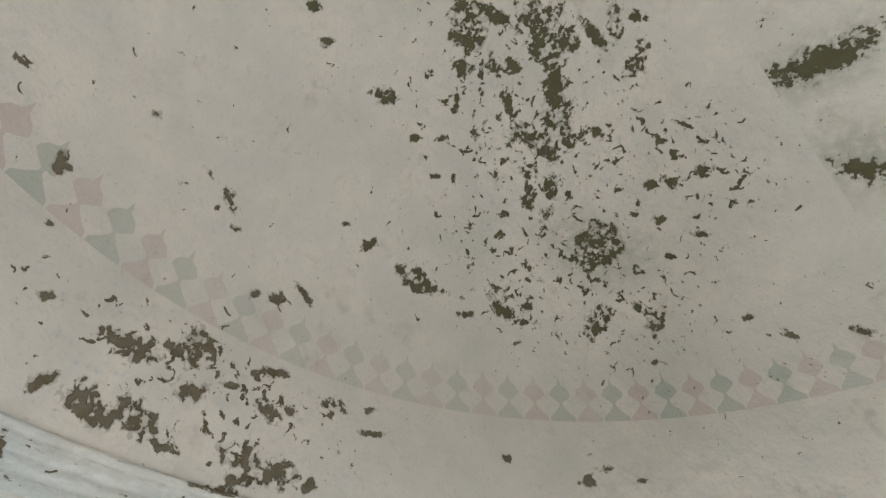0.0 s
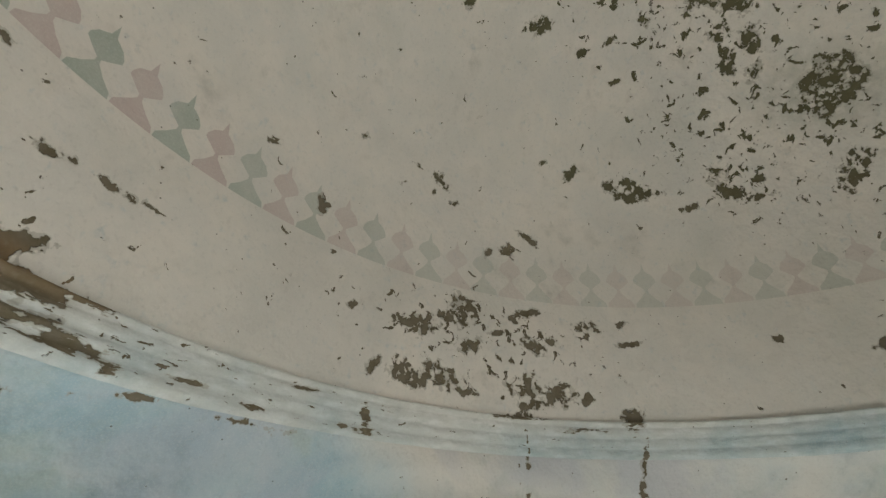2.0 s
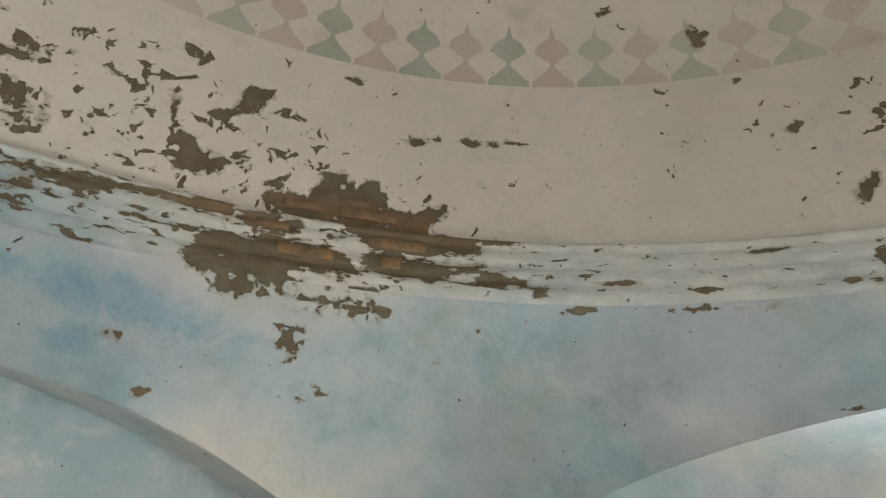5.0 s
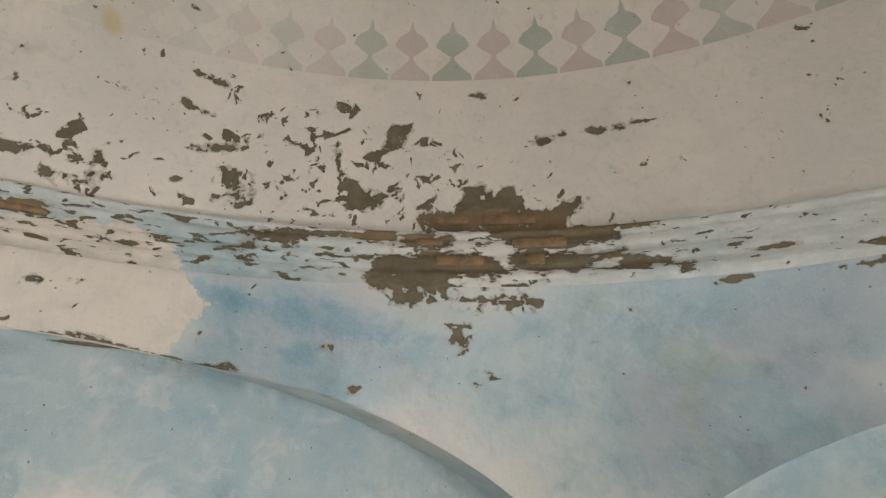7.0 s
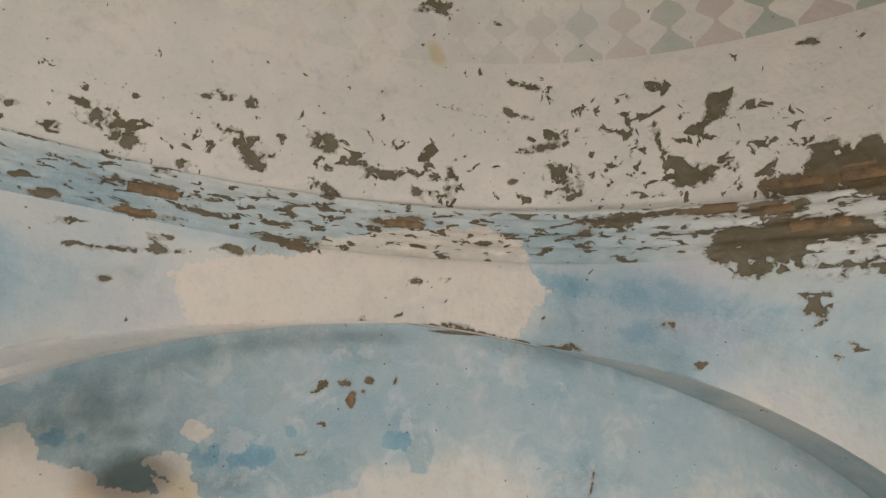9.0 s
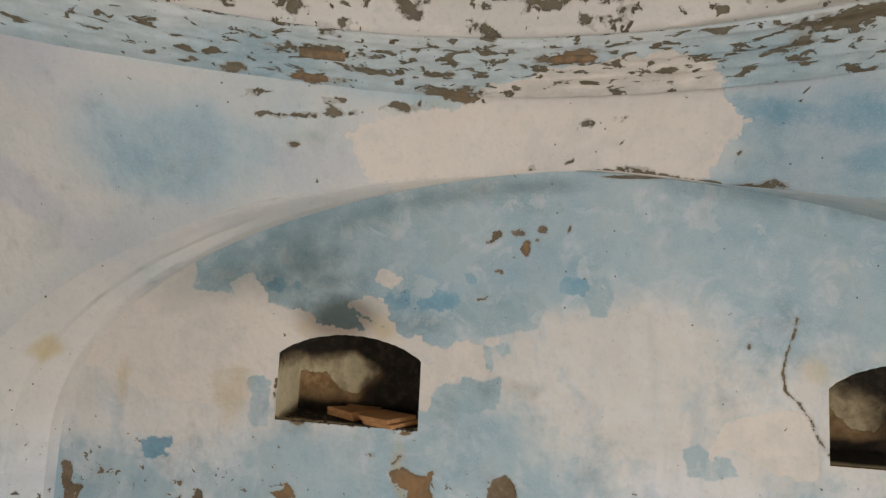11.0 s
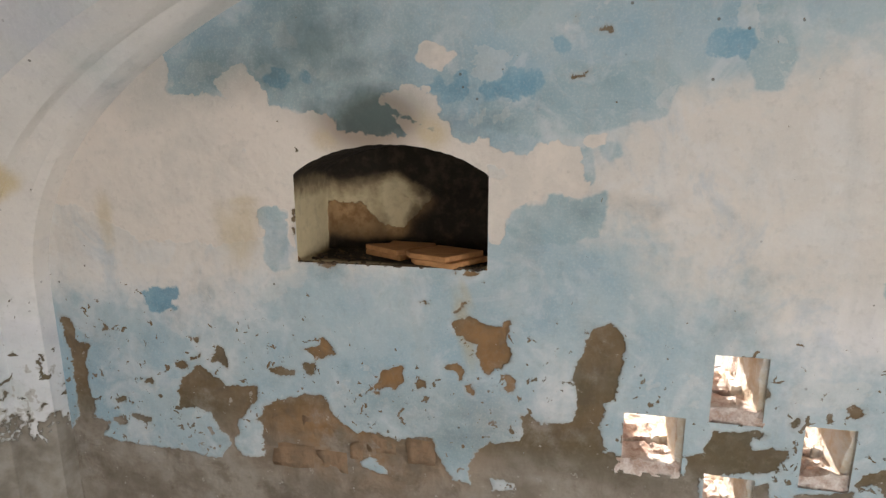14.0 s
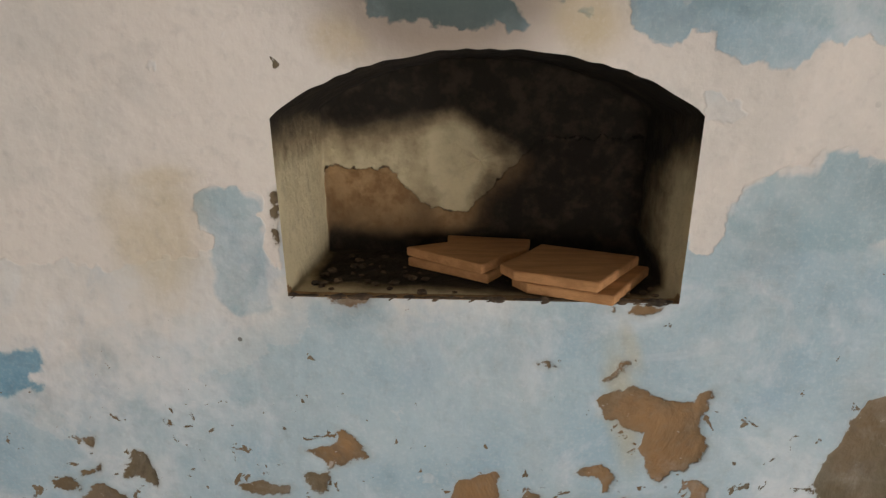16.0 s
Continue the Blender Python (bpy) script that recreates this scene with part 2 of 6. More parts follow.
def painted_band(g, p, base, patchy, edge):
    """A ring of stencilled onion-shaped motifs, green and pink by turns."""
    split = g.tree.nodes.new("ShaderNodeSeparateXYZ")
    g.put(split.inputs[0], p)
    x, y, z = split.outputs
    around = g.math("ARCTAN2", g.sub(x, CX), g.sub(y, CY))
    turn = g.add(g.mul(around, MOTIFS / (2 * math.pi)), 200.0 + BAND_PHASE)
    off = g.math("ABSOLUTE", g.sub(g.math("FRACT", turn), 0.5))
    up = g.math("DIVIDE", g.sub(z, BAND_LOW), BAND_HIGH - BAND_LOW)
    half = g.ramp(up, [(0.0, 0.49), (0.10, 0.46), (0.22, 0.24), (0.34, 0.07), (0.40, 0.06), (0.48, 0.24), (0.56, 0.41), (0.62, 0.40),
                       (0.72, 0.30), (0.80, 0.09), (0.97, 0.015), (1.0, 0.0)])
    inside = g.mul(g.step(g.sub(g.add(half, g.mul(g.sub(edge, 0.5), 0.05)), off), 0.0, 0.02), g.step(up, 0.0, 0.01))
    inside = g.mul(inside, g.step(up, 1.0, 0.99))
    odd = g.step(g.math("FRACT", g.mul(g.math("FLOOR", turn), 0.5)), 0.2, 0.3)
    paint = g.mix(odd, (0.315, 0.355, 0.30), (0.475, 0.375, 0.35))
    fade = g.mul(g.attribute("paint"), g.step(patchy, 0.2, 0.6, 0.55, 1.0))
    return g.mix(g.mul(inside, fade), base, paint)


M_DOME = plaster("dome_limewash", band=True)
M_WALL = plaster("wall_limewash")
M_PANEL = plaster("recess_limewash", crisp=True)
M_CORNICE = plaster("cornice_limewash", streaked=True)


def m_simple(name, a, b, scale=12.0, rough=0.9, bump=0.4, stretch=(1, 1, 1), vary=0.0):
    g = Graph(name)
    p = g.stretched(g.position(), stretch)
    n, f = g.noise(p, scale, 5, 0.6), g.noise(p, scale * 6, 4)
    color = g.mix(g.step(g.add(g.mul(n, 0.75), g.mul(f, 0.25)), 0.35, 0.65), a, b)
    if vary:
        color = g.mix(g.mul(g.random(), vary), color, (a[0] * 0.5, a[1] * 0.5, a[2] * 0.5))
    return g.finish(color, rough, g.bump(g.add(n, g.mul(f, 0.5)), bump, 0.01))


M_BRICK = m_simple("fired_brick", (0.33, 0.205, 0.11), (0.165, 0.125, 0.08), 13, 0.95, 0.9, vary=0.25)
M_WOOD = m_simple("planed_wood", (0.52, 0.265, 0.11), (0.36, 0.175, 0.07), 9, 0.7, 0.15, (1, 6, 6), vary=0.2)
# light hole brick, paled so that the sun's glare is in its colour
M_PALE_BRICK = m_simple("brightened_brick", (0.52, 0.36, 0.28), (0.82, 0.75, 0.69), 22, bump=0.8, vary=0.12)
M_MORTAR = m_simple("old_mortar", MORTAR, (0.2, 0.165, 0.115), 14, 0.97, 0.8)
# the floor is unseen; its paleness is added to bounce light upwards
M_FLOOR = m_simple("pale_bounce_floor", (0.56, 0.55, 0.52), (0.48, 0.47, 0.445), 4, 0.98, 0.6)
M_GROUND = m_simple("outside_ground", (0.45, 0.41, 0.34), (0.36, 0.33, 0.26), 2, 0.98, 0.6)
M_MAROON = m_simple("maroon_paint", (0.075, 0.022, 0.022), (0.055, 0.02, 0.02), 6, 0.6, 0.3, (1, 1, 6))
M_OUTER = m_simple("outer_plaster", (0.52, 0.47, 0.40), (0.42, 0.38, 0.32), 3, 0.95, 0.5)
# ---- helpers for building ----


def link_mesh(name, verts, faces, material, parent=None, label="", smooth=True):
    mesh = bpy.data.meshes.new(name)
    mesh.from_pydata(verts, [], faces)
    mesh.materials.append(material)
    if smooth:
        mesh.shade_smooth()
    ob = new(name, mesh)
    if parent:
        ob.parent = parent
    if label:
        ob["label"] = label
    return ob


def part(name, bm, material, parent=None, label="", smooth=False):
    mesh = bpy.data.meshes.new(name)
    bm.to_mesh(mesh)
    bm.free()
    mesh.materials.append(material)
    if smooth:
        mesh.shade_smooth()
    ob = new(name, mesh)
    if parent:
        ob.parent = parent
    if label:
        ob["label"] = label
    return ob


def structure(ob, label, category):
    return tagged(ob, label, category, kind="structure")


def empty(name, m):
    ob = new(name)
    ob.matrix_world = m
    return ob


def grid(rows, closed=False):
    """Vertices and quads from rows of points of one length."""
    n = len(rows[0])
    verts = [tuple(v) for row in rows for v in row]
    last = n if closed else n - 1
    faces = [(r * n + i, r * n + (i + 1) % n, (r + 1) * n + (i + 1) % n, (r + 1) * n + i) for r in range(len(rows) - 1) for i in range(last)]
    return verts, faces


def box_mesh(bm, x0, x1, y0, y1, z0, z1, bevel=0.0, jitter=0.0):
    made = bmesh.ops.create_cube(bm, size=1.0)["verts"]
    for v in made:
        v.co = Vector(((x0 + x1) / 2 + v.co.x * (x1 - x0), (y0 + y1) / 2 + v.co.y * (y1 - y0), (z0 + z1) / 2 + v.co.z * (z1 - z0)))
        if jitter:
            v.co += Vector((random.uniform(-1, 1), random.uniform(-1, 1), random.uniform(-1, 1))) * jitter
    if bevel:
        edges = list({e for v in made for e in v.link_edges})
        bmesh.ops.bevel(bm, geom=edges, offset=bevel, segments=2, affect="EDGES")
    return made


def box(name, size, material, parent=None, label="", bevel=0.0, jitter=0.0, m=None):
    bm = bmesh.new()
    x, y, z = size
    box_mesh(bm, -x / 2, x / 2, -y / 2, y / 2, -z / 2, z / 2, bevel, jitter)
    ob = part(name, bm, material, parent, label)
    if m is not None:
        ob.matrix_world = m
    return ob


FIELDS = ("blue", "sheet", "deep", "bare", "yellow", "green", "soot_shade", "flake", "freckle", "earth", "paint", "coat")


def wear(ob, **layers):
    """Writes the wear of a surface: each layer is a function of its vertices (n x 3, world) that gives n values."""
    mesh = ob.data
    co = np.empty(len(mesh.vertices) * 3)
    mesh.vertices.foreach_get("co", co)
    co = co.reshape(-1, 3)
    for name in FIELDS:
        made = mesh.attributes.new(name, "FLOAT", "POINT")
        if name in layers:
            made.data.foreach_set("value", np.asarray(layers[name](co), dtype=np.float32))
    return ob


def flat(co):
    """Wall coordinates: along and up."""
    return co[:, 0], co[:, 2]


def rounded(co):
    """Dome coordinates: metres along the ring of radius 3.3 eastwards from north, and metres up the shell."""
    a = np.arctan2(co[:, 0] - CX, co[:, 1] - CY)
    r = np.hypot(co[:, 0] - CX, co[:, 1] - CY)
    up = np.where(co[:, 2] < Z_DOME, co[:, 2], Z_DOME + 3.0 * np.arctan2((co[:, 2] - Z_DOME) / B_DOME, np.maximum(r, 1e-3) / R_DOME))
    return a * 3.3, up, np.clip(r / 3.3, 0.05, 1)


def blobs(kind, *lists, soft=False, firm=0.58):
    """A layer of blots (along, up, half length, half height, slant in degrees): an edge at about 0.33, or, if soft, a slow fall from 1 to 0."""
    def layer(co):
        if kind == "dome":
            u, v, squeeze = rounded(co)
        else:
            (u, v), squeeze = flat(co), 1.0
        total = np.full(len(co), 0.0 if soft else -0.35)
        for a, b, ra, rb, turned in (b for blot in lists for b in blot):
            slant = radians(turned)
            du, dv = (u - a) * squeeze, v - b
            s, t = du * math.cos(slant) + dv * math.sin(slant), dv * math.cos(slant) - du * math.sin(slant)
            far = np.hypot(s / max(ra, 0.012), t / max(rb, 0.009))
            total = np.maximum(total, np.clip(1.35 - 0.75 * far, 0, 1) if soft else np.clip(0.31 + 0.38 * (1 - far), -0.35, firm))
        return total
    return layer


def outlines(kind, shapes, steep=14.0, ragged=0.0, kept=(), firm=0.60):
    """A layer of losses with drawn outlines (corners along and up): an edge at about 0.33. kept: islands left inside them. ragged: metres of unevenness. firm: how fully the inside is lost."""
    def depth_in(u, v, shape, squeeze):
        best, inside = np.full(len(u), 9.0), np.zeros(len(u), bool)
        for (a, b), (c, d) in zip(shape, shape[1:] + shape[:1]):
            s, t = (u - a) * squeeze, (c - a) * squeeze
            k = np.clip((s * t + (v - b) * (d - b)) / np.maximum(t ** 2 + (d - b) ** 2, 1e-9), 0, 1)
            best = np.minimum(best, np.hypot(s - k * t, v - b - k * (d - b)))
            if b != d:
                inside ^= ((b > v) != (d > v)) & (u < a + (v - b) / (d - b) * (c - a))
        return np.where(inside, best, -best)

    def layer(co):
        u, v, squeeze = rounded(co) if kind == "dome" else (*flat(co), np.ones(len(co)))
        total = np.full(len(co), -1.0)
        for shapes_now, sign in ((shapes, 1), (kept, -1)):
            for shape in shapes_now:
                us, vs = zip(*shape)
                near = np.flatnonzero((u > min(us) - 0.06) & (u < max(us) + 0.06) & (v > min(vs) - 0.06) & (v < max(vs) + 0.06))
                far = depth_in(u[near], v[near], shape, squeeze[near])
                total[near] = np.maximum(total[near], far) if sign > 0 else np.minimum(total[near], -far)
        if ragged:
            for i in np.flatnonzero(np.abs(total) < 0.05):
                at = Vector(co[i])
                total[i] += ragged * (noise.noise(at * 24) + 0.8 * noise.noise(at * 55))
        return np.clip(0.33 + steep * total, -0.35, firm)
    return layer


def carve(ob, deep):
    """Sinks the surface where the wash is lost."""
    mesh = ob.data
    lost = np.empty(len(mesh.vertices), dtype=np.float32)
    mesh.attributes["flake"].data.foreach_get("value", lost)
    k = np.clip((lost - 0.28) / 0.10, 0, 1)
    for i in np.flatnonzero(k > 0):
        v = mesh.vertices[i]
        v.co = v.co + Vector((0, deep * float(k[i]), 0))


def height_layer(*stops):
    """A layer that depends on height alone: (z, value) stops."""
    return lambda co: np.interp(co[:, 2], [s[0] for s in stops], [s[1] for s in stops])


def most(*layers):
    return lambda co: np.maximum.reduce([layer(co) for layer in layers])


# ---- chamber shell ----
QUARTERS = {"north": (0, 0.30), "east": (-90, -0.30), "south": (180, 0.0), "west": (90, 0.0)}


def to_world(quarter, u, d, z):
    a = radians(QUARTERS[quarter][0])
    return (CX + u * math.cos(a) - d * math.sin(a), CY + u * math.sin(a) + d * math.cos(a), z)


def arch(u, half, top, square=0.0, spring=ARCH_Z):
    """Height of a depressed, faintly pointed arch at u from its middle; the floor outside it. half: reach to either side. square: 1 for a flat head."""
    k = abs(u) / half[u > 0]
    return spring + (top - spring) * (1 - k ** (1.6 + 12 * square)) ** (0.435 - 0.3 * square) if k < 1 else FLOOR


def shell_point(quarter, u, z):
    """The pier face below, with a rounded corner, drawn in to a circle at the cornice."""
    a = math.atan2(u, H)
    square = H * (math.cos(a) ** 7 + abs(math.sin(a)) ** 7) ** (-1 / 7)
    s = min(1.0, max(0.0, (z - 0.7) / (CORNICE - 0.7))) ** 3.2
    r = square + (R_LOW - square) * s
    if quarter == "east":       # a broad shallow hollow round the embrasure
        rim = arch(u - QUARTERS["east"][1], (3.3, 3.3), 2.30)
        k = min(1.0, max(0.0, (rim - z) / 0.16))
        r += 0.045 * k * k * (3 - 2 * k)
    return to_world(quarter, r * math.sin(a), r * math.cos(a), z)


FACE_TOP = 2.048
FACE = {"north": (2.98, 3.0), "east": (3.0, 2.98), "south": (2.98, 2.98), "west": (2.98, 2.98)}
BACK = {"north": (2.60, 2.93), "east": (0.90, 0.90), "south": (2.6, 2.6), "west": (2.6, 2.6)}


def columns(lo, hi, step, *stops):
    cuts = sorted({lo, hi, *[s for s in stops if lo < s < hi]})
    out = [lo]
    for a, b in zip(cuts, cuts[1:]):
        n = max(1, round((b - a) / step))
        out += [a + (b - a) * i / n for i in range(1, n + 1)]
    return out


def arch_columns(half, step):
    """Columns that crowd towards the springings, where the arch is steep."""
    n = round((half[0] + half[1]) / step / 2)
    left = [-half[0] * math.cos(math.pi / 2 * i / n) for i in range(n)]
    return left + [0.0] + [-v / half[0] * half[1] for v in reversed(left)]


def pier_and_pendentive(quarter):
    mid, half = QUARTERS[quarter][1], FACE[quarter]
    us = columns(-H, mid - half[0], 0.04)[:-1] + [mid + u for u in arch_columns(half, 0.03)] + columns(mid + half[1], H, 0.04)[1:]
    bottoms = [max(FLOOR, arch(u - mid, half, FACE_TOP)) for u in us]
    levels = columns(FLOOR, CORNICE + 0.02, 0.03)
    rows = [[shell_point(quarter, u, max(b, level)) for u, b in zip(us, bottoms)] for level in levels]
    ob = link_mesh("wall_" + quarter, *grid(rows), M_WALL)
    return structure(ob, "flaking pale blue limewashed wall with curved corner pendentives", "wall")


def reveal(quarter, deep, parent):
    """The stepped soffit and jambs of an arched recess."""
    mid, face, back = QUARTERS[quarter][1], FACE[quarter], BACK[quarter]
    steps = [(0.0, FACE_TOP, 0.0), (0.10, 2.044, 0.015), (0.30, 2.044, 0.045), (0.58, 2.043, 0.085), (0.62, 2.042, 0.092),
             (0.64, 2.042, 0.118), (0.93, 2.042, 0.135), (1.0, 2.042, 0.15), (1.0, 2.044, deep - H + 0.01)]
    if quarter == "east":       # splayed embrasure
        steps = [(0.0, FACE_TOP, 0.0), (0.01, FACE_TOP - 0.012, 0.02)] + [(k / 8, FACE_TOP - 0.012 - 0.26 * k / 8, 0.02 + (deep - H - 0.02) * k / 8) for k in range(1, 9)]
    feet = [ARCH_Z + (FLOOR - ARCH_Z) * k / 12 for k in range(12, 0, -1)]
    rows = []
    for part_way, top, d in steps:
        half = [f + (b - f) * part_way for f, b in zip(face, back)]

        def at(u, z):
            x, y, _ = shell_point(quarter, mid + u, z)
            fx, fy, _ = to_world(quarter, mid + u, H + d, z)
            k = min(1, d / 0.17)
            return (x + (fx - x) * k, y + (fy - y) * k, z)

        us = arch_columns(half, (half[0] + half[1]) / 260)
        row = [at(u, max(ARCH_Z, arch(u, half, top, part_way if quarter == "east" else 0.0))) for u in us]
        rows.append([at(-half[0], z) for z in feet] + row + [at(half[1], z) for z in reversed(feet)])
    count = min(len(r) for r in rows)
    ob = link_mesh("arch_reveal", *grid([r[:count] for r in rows]), M_WALL, parent, "rounded plaster arch edge")
    ob.data.set_sharp_from_angle(angle=radians(34))
    return ob


def recess_wall(quarter, deep, holes, name, step=0.009):
    """The back wall of a recess, with openings: holes are (left, right, bottom, top function)."""
    mid = QUARTERS[quarter][1]
    half = [b + 0.01 for b in BACK[quarter]]
    cuts = sorted({-half[0], half[1], *[h[0] for h in holes], *[h[1] for h in holes]})
    verts, faces = [], []
    for a, b in zip(cuts, cuts[1:]):
        inside = sorted([h for h in holes if h[0] < (a + b) / 2 < h[1]], key=lambda h: h[2])
        us = columns(a, b, step)
        ends = [lambda u: FLOOR]
        for h in inside:
            ends += [lambda u, h=h: h[2], h[3]]
        flat_head = quarter == "east"
        ends.append(lambda u: max(ARCH_Z, arch(u, half, 1.82 if flat_head else 2.06, 1.0 if flat_head else 0.0)))
        for low, high in zip(ends[::2], ends[1::2]):
            n = max(1, round((high((a + b) / 2) - low((a + b) / 2)) / step))
            rows = [[to_world(quarter, mid + u, deep, low(u) + (high(u) - low(u)) * r / n) for u in us] for r in range(n + 1)]
            v, f = grid(rows)
            faces += [tuple(i + len(verts) for i in q) for q in f]
            verts += v
    return link_mesh(name, verts, faces, M_PANEL if quarter == "north" else M_WALL)


def lathe(profile, count, name, material, a0=-math.pi, a1=math.pi):
    rows = [[(CX + r * math.sin(a0 + (a1 - a0) * i / count), CY + r * math.cos(a0 + (a1 - a0) * i / count), z) for i in range(count)] for r, z in profile]
    return link_mesh(name, *grid(rows, True), material)


def dome_profile():
    low = [(3.335, 2.555), (3.30, 2.60)] + [(R_DOME + 0.05 * (1 - i / 35) ** 2, 2.60 + 0.70 * i / 35) for i in range(1, 36)]
    return low + [(R_DOME * math.cos(a), Z_DOME + B_DOME * math.sin(a)) for a in [math.pi / 2 * i / 180 for i in range(1, 180)] + [math.pi / 2 - 0.001]]


CORNICE_PROFILE = [(3.41, 2.335), (3.372, 2.352), (3.358, 2.366), (3.358, 2.384), (3.372, 2.396), (3.374, 2.404), (3.345, 2.412), (3.334, 2.424), (3.330, 2.446),
                   (3.344, 2.456), (3.346, 2.464), (3.318, 2.472), (3.308, 2.486), (3.306, 2.510), (3.320, 2.519), (3.320, 2.526), (3.288, 2.534), (3.280, 2.545),
                   (3.284, 2.556), (3.305, 2.566), (3.345, 2.572)]
dome = structure(lathe(dome_profile(), 1100, "ceiling", M_DOME), "cream limewashed dome with flaking spots and a faded painted band", "dome ceiling")


def weathered_cornice():
    """The moulding, its hollows filled with many coats of wash, broken back where bricks are bared."""
    rows, count = [], 1100
    for r, z in CORNICE_PROFILE:
        mean = float(np.interp(z, [2.335, 2.352, 2.556, 2.572], [3.41, 3.365, 3.284, 3.345]))
        row = []
        for i in range(count):
            a = -math.pi + 2 * math.pi * i / count
            at = Vector((a * 3.3, z * 4, 0))
            bricked_here = max(0.0, 1 - abs(a * 3.3 - 2.2) / 0.9)
            k = (0.50 if a * 3.3 < 2.9 else 0.28) + 0.35 * noise.noise(at * 1.7)
            rr = mean + (r - mean) * k + 0.005 * noise.noise(at * 5) + (0.003 + 0.006 * bricked_here) * noise.noise(Vector((a * 40, z * 60, 3)))
            row.append((CX + rr * math.sin(a), CY + rr * math.cos(a), z))
        rows.append(row)
    return link_mesh("cornice", *grid(rows, True), M_CORNICE)


cornice = structure(weathered_cornice(), "pale blue moulded plaster cornice, worn down to brick", "cornice")
walls = {q: pier_and_pendentive(q) for q in QUARTERS}
EAST_DEEP = 4.35
reveals = {q: reveal(q, EAST_DEEP if q == "east" else DEEP, walls[q]) for q in QUARTERS}


def flatten_crown():
    """Towards its crown the north arch runs out flush with the wall behind it."""
    half = FACE["north"]
    for ob, reach in ((walls["north"], 0.55), (reveals["north"], 9.0)):
        for v in ob.data.vertices:
            u = v.co.x - CX - QUARTERS["north"][1]
            if -half[0] < u < half[1] and v.co.z > 1.2:
                k = float(np.interp(v.co.x, [-1.7, -0.6, 0.45, 1.1], [0, 1, 1, 0])) * max(0.0, 1 - (v.co.z - arch(u, half, FACE_TOP)) / reach) ** 1.5
                v.co.y += k * max(0.0, CY + DEEP - 0.02 - v.co.y)


flatten_crown()


def niche_top(left, right, spring, crown):
    mid, half = (left + right) / 2, (right - left) / 2
    return lambda u: spring + (crown - spring) * max(0.0, 1 - (abs(u - mid) / half) ** 2.0) ** 0.8 + 0.0008 * math.sin(43 * u) + 0.0013 * math.sin(117 * u + 2 * math.sin(29 * u))


NX = CX + 0.30      # middle of the north arch
N1 = (-1.640 - NX, -0.922 - NX, 0.765, niche_top(-1.640 - NX, -0.922 - NX, 1.09, 1.198))
N2 = (0.890 - NX, 1.690 - NX, 0.765, niche_top(0.890 - NX, 1.690 - NX, 1.09, 1.225))
JALI = [(-0.164, 0.0, 0.275, 0.515), (-0.436, -0.236, 0.055, 0.28), (0.128, 0.278, 0.07, 0.293), (-0.160, 0.0, -0.16, 0.078)]
JALI = [(a - NX, b - NX, lo, hi) for a, b, lo, hi in JALI]
holes = [N1, N2] + [(a, b, lo, lambda u, hi=hi: hi) for a, b, lo, hi in JALI]
panel = structure(recess_wall("north", DEEP, holes, "wall_recess_north"), "blue and cream limewashed recess wall with flaked plaster, niche and light holes", "wall")
DOOR_E = (-0.60, 0.60, FLOOR, lambda u: 1.70)
panel_e = structure(recess_wall("east", EAST_DEEP, [DOOR_E], "wall_recess_east", step=0.08), "pale blue limewashed recess wall round a doorway", "wall")
# unseen south and west doorways, added to let the fill lamps in
UNSEEN_DOOR_S = (-0.7, 0.7, FLOOR, lambda u: 1.65)
panel_s = structure(recess_wall("south", DEEP, [UNSEEN_DOOR_S], "wall_recess_south", step=0.08), "pale blue limewashed recess wall round a doorway", "wall")
UNSEEN_DOOR_W = (-0.6, 0.6, FLOOR, lambda u: 1.65)
panel_w = structure(recess_wall("west", DEEP, [UNSEEN_DOOR_W], "wall_recess_west", step=0.08), "pale blue limewashed recess wall round a doorway", "wall")


def slab_floor():
    bm = bmesh.new()
    bmesh.ops.create_grid(bm, x_segments=60, y_segments=60, size=4.5)
    for v in bm.verts:
        v.co.z = FLOOR + 0.02 * noise.noise(v.co * 1.3) + 0.008 * noise.noise(v.co * 5)
        v.co.x += CX
        v.co.y += CY
    return structure(part("floor", bm, M_FLOOR, smooth=True), "unseen chamber floor, made pale to bounce light to the dome", "floor")


slab_floor()


def ground():
    bm = bmesh.new()
    bmesh.ops.create_grid(bm, x_segments=40, y_segments=40, size=1500)
    for v in bm.verts:
        v.co.z = FLOOR - 0.12
    structure(part("ground", bm, M_GROUND), "dry open ground outside the building", "ground")


ground()

# ---- outer masonry: thick walls that the openings pass through ----


def outer_wall(quarter, openings):
    """A slab of masonry behind a recess wall, built of blocks that leave the openings free; (left, right, bottom, top)."""
    near, far = 4.36, 4.70
    if quarter == "north":
        near, far = DEEP + 0.335, DEEP + 0.40
    bm = bmesh.new()
    cuts_u = sorted({-4.6, 4.6, *[v for o in openings for v in o[:2]]})
    for a, b in zip(cuts_u, cuts_u[1:]):
        inside = sorted([o for o in openings if o[0] < (a + b) / 2 < o[1]], key=lambda o: o[2])
        z = FLOOR - 0.3
        for o in inside + [(0, 0, 6.3, 6.3)]:
            if o[2] > z:
                box_mesh(bm, a, b, near, far, z, o[2])
            z = o[3]
    ob = part("outer_wall_" + quarter, bm, M_OUTER)
    ob.matrix_world = Matrix.Translation((CX, CY, 0)) @ pose(0, 0, 0, 0, 0, QUARTERS[quarter][0])
    return structure(ob, "thick weathered masonry wall seen from outside", "wall")


outer_wall("north", [(a + 0.30, b + 0.30, lo, hi) for a, b, lo, hi in JALI])
